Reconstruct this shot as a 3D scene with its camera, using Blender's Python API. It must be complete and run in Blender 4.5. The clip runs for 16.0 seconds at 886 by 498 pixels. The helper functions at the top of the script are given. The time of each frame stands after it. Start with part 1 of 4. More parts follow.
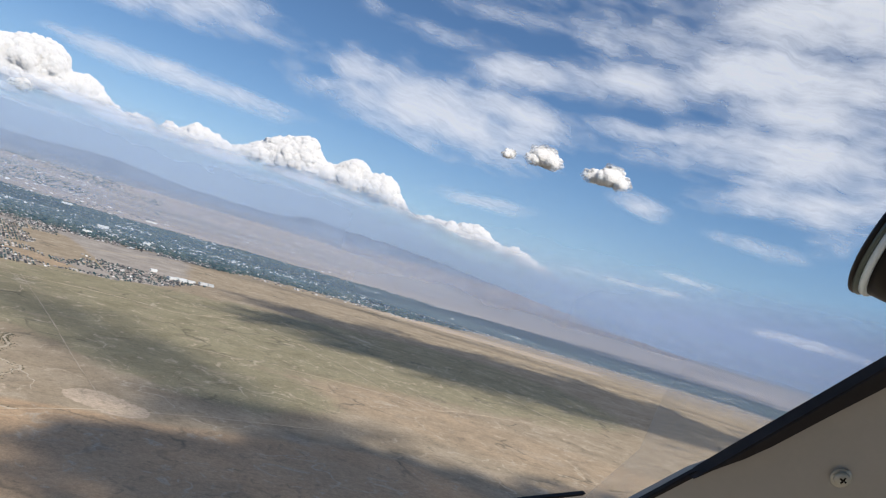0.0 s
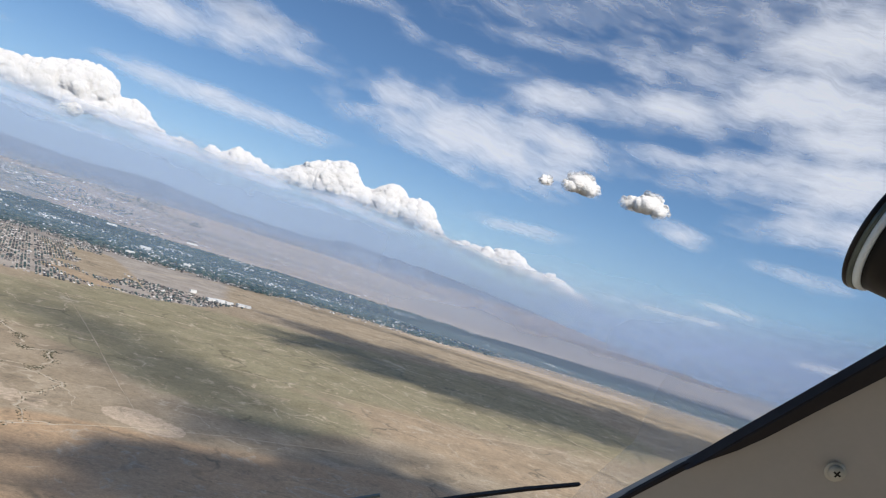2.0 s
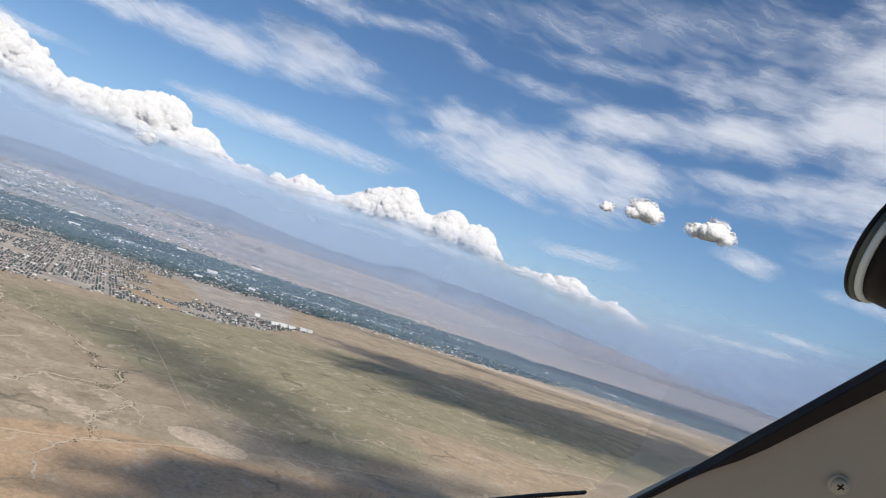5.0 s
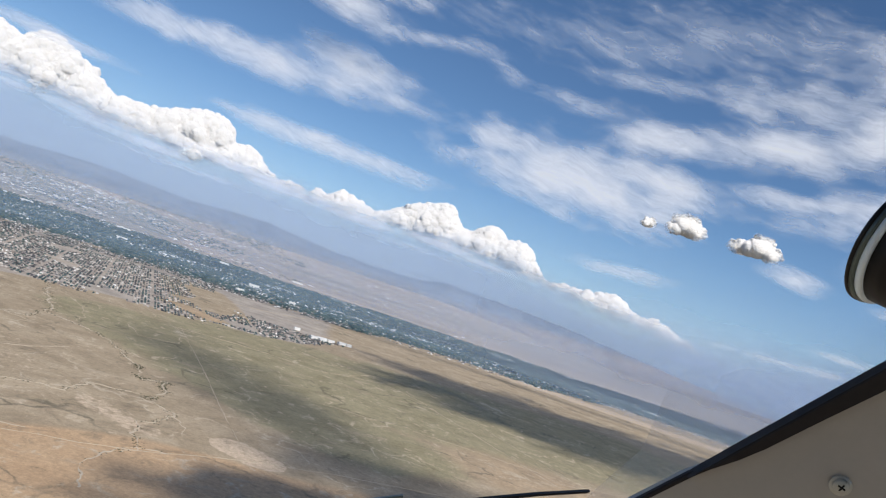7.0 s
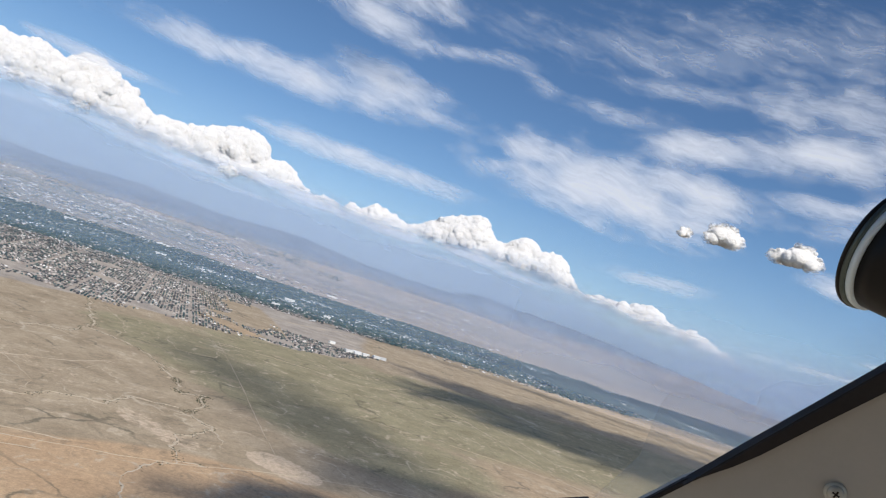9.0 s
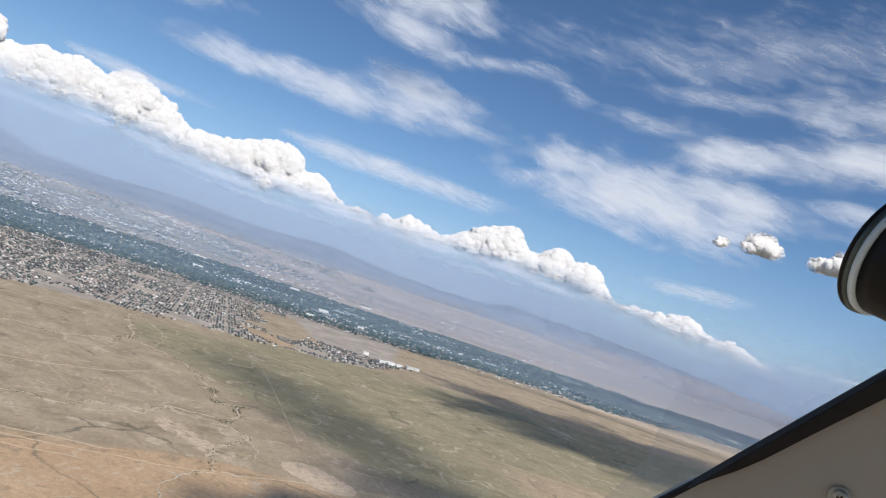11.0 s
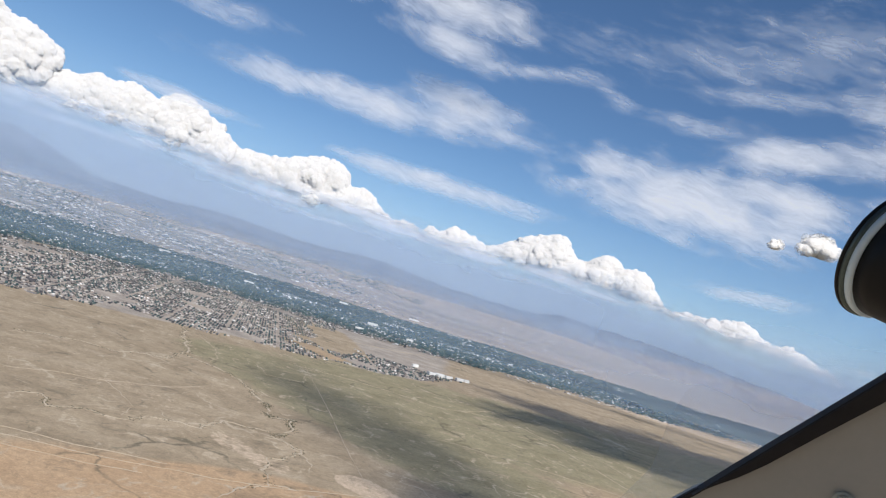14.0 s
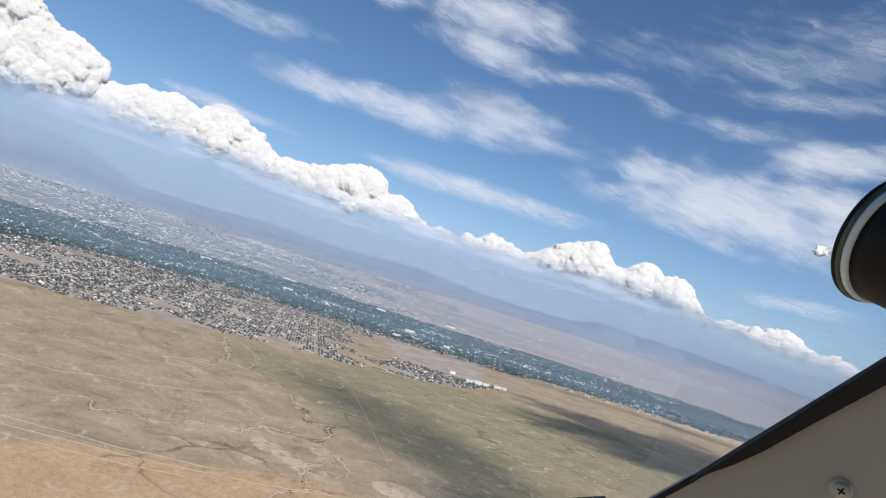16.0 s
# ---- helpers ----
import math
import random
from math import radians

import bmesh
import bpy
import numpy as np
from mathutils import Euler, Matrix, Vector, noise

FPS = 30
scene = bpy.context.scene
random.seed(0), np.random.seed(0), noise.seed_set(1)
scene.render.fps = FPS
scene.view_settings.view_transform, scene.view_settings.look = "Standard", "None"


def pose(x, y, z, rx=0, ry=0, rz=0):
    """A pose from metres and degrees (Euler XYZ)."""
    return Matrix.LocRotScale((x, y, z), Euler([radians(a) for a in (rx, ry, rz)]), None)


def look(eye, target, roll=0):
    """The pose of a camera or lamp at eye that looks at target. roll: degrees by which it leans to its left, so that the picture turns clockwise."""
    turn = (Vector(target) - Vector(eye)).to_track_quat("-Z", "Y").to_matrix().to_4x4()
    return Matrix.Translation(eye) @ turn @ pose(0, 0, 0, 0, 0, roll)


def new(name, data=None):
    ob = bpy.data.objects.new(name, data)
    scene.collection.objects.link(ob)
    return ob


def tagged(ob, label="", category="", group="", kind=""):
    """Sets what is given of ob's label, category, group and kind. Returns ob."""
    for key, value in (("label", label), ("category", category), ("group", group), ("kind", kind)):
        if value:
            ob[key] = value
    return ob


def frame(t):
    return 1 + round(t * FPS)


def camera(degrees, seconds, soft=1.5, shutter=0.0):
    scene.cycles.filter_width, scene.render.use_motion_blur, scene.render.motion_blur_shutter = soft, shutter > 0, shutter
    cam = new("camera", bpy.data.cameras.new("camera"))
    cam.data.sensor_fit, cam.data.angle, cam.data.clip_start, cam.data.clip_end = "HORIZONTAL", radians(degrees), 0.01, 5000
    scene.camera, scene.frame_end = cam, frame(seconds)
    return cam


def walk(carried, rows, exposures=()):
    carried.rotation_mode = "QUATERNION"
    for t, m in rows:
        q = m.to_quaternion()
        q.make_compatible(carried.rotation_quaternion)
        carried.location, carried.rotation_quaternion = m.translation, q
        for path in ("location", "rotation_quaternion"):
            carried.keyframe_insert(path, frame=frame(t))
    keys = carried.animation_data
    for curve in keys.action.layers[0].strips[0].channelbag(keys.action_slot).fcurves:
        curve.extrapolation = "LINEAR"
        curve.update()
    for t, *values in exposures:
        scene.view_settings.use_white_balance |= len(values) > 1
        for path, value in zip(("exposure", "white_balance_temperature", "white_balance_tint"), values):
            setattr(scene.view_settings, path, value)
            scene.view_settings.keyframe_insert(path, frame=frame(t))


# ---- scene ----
cam = camera(62.2, 16.0, soft=1.25)
PATH = [
    (0.0, pose(-0.0688, 0.0473, 100.0145, 92.115, -16.234, -13.534)),
    (0.5, pose(-0.0648, 0.0441, 100.0105, 92.410, -16.462, -12.895)),
    (1.0, pose(-0.0602, 0.0409, 100.0066, 92.739, -16.676, -12.267)),
    (1.5, pose(-0.0553, 0.0372, 100.0031, 93.051, -16.987, -11.484)),
    (2.0, pose(-0.0502, 0.0333, 100.0033, 93.263, -17.172, -10.681)),
    (2.5, pose(-0.0464, 0.0299, 100.0045, 93.512, -17.312, -9.895)),
    (3.0, pose(-0.0420, 0.0265, 100.0068, 93.550, -17.324, -9.108)),
    (3.5, pose(-0.0388, 0.0236, 100.0063, 93.639, -17.411, -8.379)),
    (4.0, pose(-0.0352, 0.0205, 100.0044, 93.696, -17.564, -7.516)),
    (6.5, pose(-0.0141, 0.0069, 100.0010, 94.085, -18.250, -3.487)),
    (7.0, pose(-0.0095, 0.0046, 99.9999, 94.079, -18.333, -2.687)),
    (7.5, pose(-0.0045, 0.0022, 100.0005, 94.077, -18.360, -1.933)),
    (8.0, pose(0.0000, 0.0000, 100.0000, 94.163, -18.360, -1.279)),
    (8.5, pose(0.0046, -0.0026, 100.0026, 94.163, -18.059, -0.548)),
    (9.0, pose(0.0076, -0.0051, 100.0040, 94.215, -17.921, 0.094)),
    (11.5, pose(0.0232, -0.0172, 100.0058, 94.205, -17.862, 3.417)),
    (12.0, pose(0.0266, -0.0187, 100.0062, 94.199, -17.795, 3.987)),
    (12.5, pose(0.0301, -0.0197, 100.0068, 94.185, -17.492, 4.566)),
    (13.0, pose(0.0346, -0.0207, 100.0090, 94.128, -17.072, 5.285)),
    (13.5, pose(0.0380, -0.0216, 100.0116, 94.035, -16.662, 5.983)),
    (14.0, pose(0.0422, -0.0222, 100.0125, 93.939, -16.575, 6.695)),
    (14.5, pose(0.0475, -0.0224, 100.0125, 93.823, -16.520, 7.397)),
    (15.0, pose(0.0526, -0.0227, 100.0120, 93.738, -16.511, 8.118)),
    (15.5, pose(0.0578, -0.0231, 100.0103, 93.672, -16.585, 8.887)),
    (16.0, pose(0.0636, -0.0237, 100.0084, 93.621, -16.711, 9.693)),
]
walk(cam, PATH)

# ---- daylight ----
SUN_AZ, SUN_EL = radians(150), radians(47)          # azimuth clockwise from +Y
SUN_DIR = Vector((math.sin(SUN_AZ) * math.cos(SUN_EL), math.cos(SUN_AZ) * math.cos(SUN_EL), math.sin(SUN_EL)))
world = bpy.data.worlds.new("sky")
scene.world = world
world.use_nodes = True
wn, wl = world.node_tree.nodes, world.node_tree.links
sky = wn.new("ShaderNodeTexSky")
sky.sky_type, sky.sun_disc = "NISHITA", False
sky.sun_elevation, sky.sun_rotation = SUN_EL, SUN_AZ
sky.altitude, sky.air_density, sky.dust_density, sky.ozone_density = 1600, 1.0, 0.15, 3.6
wn["Background"].inputs["Strength"].default_value = 0.092
deep = wn.new("ShaderNodeHueSaturation")
deep.inputs["Saturation"].default_value, deep.inputs["Value"].default_value = 1.10, 1.11
wl.new(sky.outputs[0], deep.inputs["Color"])
wl.new(deep.outputs[0], wn["Background"].inputs["Color"])
sun_data = bpy.data.lights.new("sun", "SUN")
sun_data.energy, sun_data.angle, sun_data.color = 3.9, radians(0.53), (1.0, 0.94, 0.86)
sun = new("sun", sun_data)
sun.matrix_world = look((0, 0, 0), -SUN_DIR)
scene.view_settings.exposure = 0.0

EYE = Vector((0, 0, 100))                            # middle of the walk; the plain lies at z = 0


def spot(az, el, dist):
    """A place seen from the middle of the walk, by compass angle, height angle and distance over ground."""
    a, e = radians(az), radians(el)
    return Vector((dist * math.sin(a), dist * math.cos(a), EYE.z + dist * math.tan(e)))


def curve_at(table, x):
    return float(np.interp(x, [p[0] for p in table], [p[1] for p in table]))


# ---- materials ----
class Mat:
    """A small builder of node materials."""

    def __init__(self, name):
        self.m = bpy.data.materials.new(name)
        self.m.use_nodes = True
        self.n, self.l = self.m.node_tree.nodes, self.m.node_tree.links
        self.p = self.n["Principled BSDF"]
        self.out = self.n["Material Output"]
        self.p.inputs["Specular IOR Level"].default_value = 0.2

    def put(self, socket, value):
        if hasattr(value, "is_output"):
            self.l.new(value, socket)
        else:
            socket.default_value = value

    def coord(self, which="Object", scale=(1, 1, 1), attr=None):
        mp = self.n.new("ShaderNodeMapping")
        if attr:
            src = self.n.new("ShaderNodeAttribute")
            src.attribute_name = attr
            self.l.new(src.outputs["Vector"], mp.inputs["Vector"])
        else:
            src = self.n.new("ShaderNodeTexCoord")
            self.l.new(src.outputs[which], mp.inputs["Vector"])
        mp.inputs["Scale"].default_value = scale
        return mp.outputs[0]

    def noise(self, vec, scale, detail=4.0, rough=0.55, distort=0.0):
        nd = self.n.new("ShaderNodeTexNoise")
        nd.inputs["Scale"].default_value, nd.inputs["Detail"].default_value = scale, detail
        nd.inputs["Roughness"].default_value, nd.inputs["Distortion"].default_value = rough, distort
        if vec is not None:
            self.l.new(vec, nd.inputs["Vector"])
        return nd.outputs["Fac"]

    def attr(self, name):
        nd = self.n.new("ShaderNodeAttribute")
        nd.attribute_name = name
        return nd.outputs["Fac"]

    def ramp(self, fac, stops):
        nd = self.n.new("ShaderNodeValToRGB")
        el = nd.color_ramp.elements
        while len(el) < len(stops):
            el.new(0.5)
        for e, (pos, col) in zip(el, stops):
            e.position, e.color = pos, (*col, 1)
        self.l.new(fac, nd.inputs["Fac"])
        return nd.outputs["Color"]

    def span(self, fac, a, b, lo=0.0, hi=1.0, smooth=True):
        nd = self.n.new("ShaderNodeMapRange")
        nd.interpolation_type = "SMOOTHSTEP" if smooth else "LINEAR"
        for key, v in (("From Min", a), ("From Max", b), ("To Min", lo), ("To Max", hi)):
            nd.inputs[key].default_value = v
        self.l.new(fac, nd.inputs["Value"])
        return nd.outputs["Result"]

    def math(self, op, a, b=0.0):
        nd = self.n.new("ShaderNodeMath")
        nd.operation = op
        self.put(nd.inputs[0], a)
        self.put(nd.inputs[1], b)
        return nd.outputs[0]

    def mix(self, fac, a, b, blend="MIX"):
        nd = self.n.new("ShaderNodeMix")
        nd.data_type, nd.blend_type = "RGBA", blend
        self.put(nd.inputs[0], fac)
        self.put(nd.inputs[6], (*a, 1) if isinstance(a, tuple) else a)
        self.put(nd.inputs[7], (*b, 1) if isinstance(b, tuple) else b)
        return nd.outputs[2]

    def bump(self, height, strength, distance):
        nd = self.n.new("ShaderNodeBump")
        nd.inputs["Strength"].default_value, nd.inputs["Distance"].default_value = strength, distance
        self.l.new(height, nd.inputs["Height"])
        self.l.new(nd.outputs[0], self.p.inputs["Normal"])
        return nd.outputs[0]

    def finish(self, colour, rough=0.8, metal=0.0):
        self.put(self.p.inputs["Base Color"], (*colour, 1) if isinstance(colour, tuple) else colour)
        self.put(self.p.inputs["Roughness"], rough)
        self.p.inputs["Metallic"].default_value = metal
        return self.m

    def veil(self, alpha, colour, even=True):
        """A thin sheet of vapour: scatters light back and through, and lets the rest pass."""
        d, t, tr = (self.n.new("ShaderNodeBsdf" + k) for k in ("Diffuse", "Translucent", "Transparent"))
        # vapour scatters sunlight alike whichever way the sheet lies
        for nd, way in ((d, SUN_DIR), (t, -SUN_DIR)):
            self.put(nd.inputs["Color"], (*colour, 1) if isinstance(colour, tuple) else colour)
            if not even:
                continue
            v = self.n.new("ShaderNodeCombineXYZ")
            for i in range(3):
                v.inputs[i].default_value = way[i]
            self.l.new(v.outputs[0], nd.inputs["Normal"])
        both, all_ = self.n.new("ShaderNodeAddShader"), self.n.new("ShaderNodeMixShader")
        self.l.new(d.outputs[0], both.inputs[0])
        self.l.new(t.outputs[0], both.inputs[1])
        self.put(all_.inputs[0], alpha)
        self.l.new(tr.outputs[0], all_.inputs[1])
        self.l.new(both.outputs[0], all_.inputs[2])
        self.l.new(all_.outputs[0], self.out.inputs["Surface"])
        self.n.remove(self.p)
        return self.m


def ground_material():
    k = Mat("dry_plain")
    v = k.coord()
    big = k.noise(v, 0.006, 5, 0.6)
    mid = k.noise(v, 0.035, 6, 0.62, 0.6)
    fine = k.noise(v, 0.4, 5, 0.7)
    streak = k.noise(k.coord(scale=(0.85, 1.2, 1)), 0.026, 7, 0.68, 1.0)
    steppe = k.ramp(k.math("ADD", k.math("MULTIPLY", mid, 0.6), k.math("MULTIPLY", streak, 0.4)),
                    [(0.30, (0.26, 0.205, 0.138)), (0.48, (0.375, 0.298, 0.205)), (0.66, (0.475, 0.385, 0.272))])
    grass = k.ramp(mid, [(0.32, (0.246, 0.216, 0.132)), (0.65, (0.339, 0.299, 0.19))])
    sand = k.ramp(mid, [(0.3, (0.455, 0.312, 0.19)), (0.7, (0.53, 0.375, 0.235))])
    pale = k.ramp(fine, [(0.3, (0.51, 0.40, 0.29)), (0.7, (0.60, 0.48, 0.355))])
    # valley green leans to teal: distance haze is painted into it
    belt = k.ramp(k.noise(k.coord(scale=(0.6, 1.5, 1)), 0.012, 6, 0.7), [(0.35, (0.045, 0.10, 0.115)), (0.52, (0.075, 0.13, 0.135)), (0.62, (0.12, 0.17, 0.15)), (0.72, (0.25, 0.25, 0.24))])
    town = k.ramp(k.noise(v, 0.03, 5, 0.65), [(0.35, (0.31, 0.275, 0.24)), (0.65, (0.48, 0.42, 0.355))])
    far = k.ramp(k.noise(k.coord(scale=(0.35, 1.6, 1)), 0.004, 6, 0.62), [(0.32, (0.30, 0.268, 0.25)), (0.5, (0.395, 0.342, 0.31)), (0.68, (0.47, 0.40, 0.355))])

    city = k.ramp(k.noise(k.coord(scale=(0.5, 1.8, 1)), 0.006, 7, 0.68), [(0.32, (0.15, 0.16, 0.15)), (0.46, (0.27, 0.265, 0.255)), (0.60, (0.37, 0.355, 0.335)), (0.70, (0.52, 0.49, 0.46))])

    wild = k.math("SUBTRACT", 1.0, k.math("MAXIMUM", k.math("MAXIMUM", k.attr("belt"), k.attr("town")), k.math("MULTIPLY", k.attr("far"), 0.85)))

    def where(name, wob=0.5):
        return k.span(k.math("ADD", k.attr(name), k.math("MULTIPLY", k.math("SUBTRACT", mid, 0.5), wob)), 0.3, 0.7)
    c = k.mix(where("grass", 0.9), steppe, grass)
    c = k.mix(where("sand", 0.35), c, sand)
    crumbs = k.math("MULTIPLY", k.math("SUBTRACT", k.noise(v, 0.16, 6, 0.7, 0.8), 0.5), 1.1)
    c = k.mix(k.span(k.math("ADD", k.attr("pale"), crumbs), 0.42, 0.62), c, pale)
    c = k.mix(where("far", 0.3), c, far)
    c = k.mix(where("city", 0.6), c, city)
    c = k.mix(where("town", 0.5), c, town)
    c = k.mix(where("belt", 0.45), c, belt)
    # wear: pale scraped soil and dark scrub at two scales
    c = k.mix(k.math("MULTIPLY", k.span(streak, 0.56, 0.68), 0.6), c, (0.44, 0.355, 0.26))
    c = k.mix(k.math("MULTIPLY", k.math("MULTIPLY", k.span(k.noise(v, 0.09, 7, 0.75, 1.2), 0.56, 0.68), wild), 0.5), c, (0.14, 0.13, 0.09))
    # eroded pale blotches and bare brown hollows on the open plain
    torn = k.noise(k.coord(scale=(1.0, 0.8, 1)), 0.055, 8, 0.7, 1.6)
    c = k.mix(k.math("MULTIPLY", k.math("MULTIPLY", k.span(torn, 0.57, 0.64), wild), 0.78), c, (0.53, 0.435, 0.32))
    c = k.mix(k.math("MULTIPLY", k.math("MULTIPLY", k.span(torn, 0.43, 0.35), wild), 0.42), c, (0.20, 0.165, 0.12))
    # drainage lines: thin branching cracks of scrub and pale silt
    wv = k.n.new("ShaderNodeTexNoise")
    wv.inputs["Scale"].default_value, wv.inputs["Detail"].default_value = 0.03, 5
    k.l.new(v, wv.inputs["Vector"])
    wm = k.n.new("ShaderNodeVectorMath")
    wm.operation = "MULTIPLY_ADD"
    k.l.new(wv.outputs["Color"], wm.inputs[0])
    wm.inputs[1].default_value = (55, 55, 0)
    k.l.new(v, wm.inputs[2])
    for scale, lo, col, share in ((0.016, 0.035, (0.12, 0.11, 0.08), 0.7), (0.024, 0.026, (0.56, 0.475, 0.36), 0.75)):
        vo = k.n.new("ShaderNodeTexVoronoi")
        vo.feature = "DISTANCE_TO_EDGE"
        vo.inputs["Scale"].default_value = scale
        k.l.new(wm.outputs[0], vo.inputs["Vector"])
        line = k.span(vo.outputs["Distance"], 0.0, lo, 1.0, 0.0)
        patch = k.span(k.noise(v, scale * 0.7, 4, 0.6), 0.48, 0.62)
        c = k.mix(k.math("MULTIPLY", k.math("MULTIPLY", line, patch), k.math("MULTIPLY", wild, share)), c, col)
    c = k.mix(0.45, c, k.ramp(fine, [(0.25, (0.5, 0.5, 0.5)), (0.75, (1.4, 1.4, 1.4))]), "MULTIPLY")
    grit = k.noise(v, 1.3, 6, 0.75)
    c = k.mix(0.40, c, k.ramp(grit, [(0.28, (0.45, 0.45, 0.44)), (0.72, (1.5, 1.5, 1.5))]), "MULTIPLY")
    k.bump(k.math("ADD", mid, k.math("MULTIPLY", fine, 0.12)), 0.35, 4.0)
    return k.finish(c, 0.95)


def plain_material(name, a, b, scale, rough=0.85, metal=0.0, bump=0.0, dist=0.01, detail=5):
    k = Mat(name)
    n = k.noise(k.coord(), scale, detail, 0.6)
    n2 = k.noise(k.coord(), scale * 7, 3, 0.6)
    c = k.ramp(k.math("ADD", k.math("MULTIPLY", n, 0.7), k.math("MULTIPLY", n2, 0.3)), [(0.3, a), (0.7, b)])
    if bump:
        k.bump(n2, bump, dist)
    return k.finish(c, rough, metal)


def island_material(name, stops, rough=0.85):
    """Each loose piece of a joined mesh takes its own shade."""
    k = Mat(name)
    g = k.n.new("ShaderNodeNewGeometry")
    nd = k.n.new("ShaderNodeValToRGB")
    nd.color_ramp.interpolation = "CONSTANT"
    el = nd.color_ramp.elements
    while len(el) < len(stops):
        el.new(0.5)
    for e, (pos, col) in zip(el, stops):
        e.position, e.color = pos, (*col, 1)
    k.l.new(g.outputs["Random Per Island"], nd.inputs["Fac"])
    return k.finish(nd.outputs["Color"], rough)


def cloud_material(name="cumulus_vapour", white=0.685, rough=0.26, scale=1.0, lean=0.6, seep=38.0):
    """Dense white vapour: crisp on top, thinning out where the mesh says so."""
    k = Mat(name)
    v = k.coord()
    h = k.math("ADD", k.noise(v, 0.02 * scale, 8, 0.6), k.math("MULTIPLY", k.noise(v, 0.07 * scale, 8, 0.66), 0.5))
    b = k.bump(h, rough, 14.0 / scale)
    # light seeps round inside the cloud: lean the shading towards the sun
    add, nrm = k.n.new("ShaderNodeVectorMath"), k.n.new("ShaderNodeVectorMath")
    add.operation, nrm.operation = "ADD", "NORMALIZE"
    add.inputs[1].default_value = SUN_DIR * lean
    k.l.new(b, add.inputs[0])
    k.l.new(add.outputs[0], nrm.inputs[0])
    k.l.new(nrm.outputs[0], k.p.inputs["Normal"])
    k.p.inputs["Specular IOR Level"].default_value = 0.0
    k.p.inputs["Subsurface Weight"].default_value = 0.75
    k.p.inputs["Subsurface Radius"].default_value = (1.0, 1.0, 1.0)
    k.p.inputs["Subsurface Scale"].default_value = seep
    wisps = k.noise(k.coord(scale=(1, 1, 2.2)), 0.016 * scale, 9, 0.66, 0.6)
    body = k.math("ADD", k.attr("dens"), k.math("MULTIPLY", k.math("SUBTRACT", wisps, 0.5), 1.5))
    k.l.new(k.span(body, 0.12, 0.82), k.p.inputs["Alpha"])
    return k.finish((white, white * 0.975, white * 0.94), 1.0)


def cirrus_material(name="ice_cloud", colour=(0.54, 0.555, 0.58)):
    """Ice cloud combed by the wind: fibres, curls and torn edges with thin gaps."""
    k = Mat(name)
    base = k.coord(attr="cuv")

    def warped(vec, scale, amount):
        warp, shift = k.n.new("ShaderNodeTexNoise"), k.n.new("ShaderNodeVectorMath")
        warp.inputs["Scale"].default_value, warp.inputs["Detail"].default_value = scale, 4
        k.l.new(vec, warp.inputs["Vector"])
        shift.operation = "MULTIPLY_ADD"
        k.l.new(warp.outputs["Color"], shift.inputs[0])
        shift.inputs[1].default_value = amount
        k.l.new(vec, shift.inputs[2])
        return shift.outputs[0]
    flow = warped(warped(base, 0.22, (3.4, 2.0, 0)), 0.9, (0.9, 0.5, 0))

    def fibre(su, sv, rough, lo=0.28, hi=0.72):
        mp = k.n.new("ShaderNodeMapping")
        mp.inputs["Scale"].default_value = (su, sv, 1)
        k.l.new(flow, mp.inputs["Vector"])
        return k.span(k.noise(mp.outputs[0], 1.0, 11, rough), lo, hi, 0, 1, False)
    body = k.math("ADD", k.math("MULTIPLY", fibre(0.16, 0.42, 0.58), 0.40), k.math("MULTIPLY", fibre(0.13, 1.25, 0.62), 0.32))
    body = k.math("ADD", body, k.math("MULTIPLY", fibre(0.45, 2.1, 0.68), 0.28))
    dens = k.attr("dens")
    raw = k.math("ADD", k.math("MULTIPLY", body, 1.1), k.math("SUBTRACT", k.math("MULTIPLY", dens, 1.1), 1.05))
    alpha = k.math("MULTIPLY", k.span(raw, -0.34, 1.08), k.span(dens, 0.0, 0.4))
    return k.veil(k.math("MULTIPLY", alpha, 0.93), colour)


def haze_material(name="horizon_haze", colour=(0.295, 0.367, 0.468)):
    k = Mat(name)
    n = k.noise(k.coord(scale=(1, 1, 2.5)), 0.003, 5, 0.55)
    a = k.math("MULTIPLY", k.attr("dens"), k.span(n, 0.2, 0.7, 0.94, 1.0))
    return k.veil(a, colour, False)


M_GROUND = ground_material()
M_CLOUD, M_CIRRUS, M_HAZE = cloud_material(), cirrus_material(), haze_material()
M_PUFF = cloud_material("puff_vapour", 0.76, 0.15, 6.0, 1.5, 14.0)
M_UNDER = cirrus_material("cloud_base_vapour", (0.46, 0.485, 0.54))
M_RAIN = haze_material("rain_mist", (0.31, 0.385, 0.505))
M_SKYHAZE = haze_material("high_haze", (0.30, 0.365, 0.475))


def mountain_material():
    k = Mat("hazed_mountain_rock")
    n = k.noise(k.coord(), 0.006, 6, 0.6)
    # blue of distant haze is mixed into the rock colour
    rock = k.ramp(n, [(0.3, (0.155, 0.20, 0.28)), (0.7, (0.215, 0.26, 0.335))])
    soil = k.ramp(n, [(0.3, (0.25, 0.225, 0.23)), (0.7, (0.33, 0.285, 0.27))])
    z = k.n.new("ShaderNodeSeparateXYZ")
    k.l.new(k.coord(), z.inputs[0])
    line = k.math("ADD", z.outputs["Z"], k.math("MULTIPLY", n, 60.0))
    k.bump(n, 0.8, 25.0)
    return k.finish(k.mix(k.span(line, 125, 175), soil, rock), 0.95)


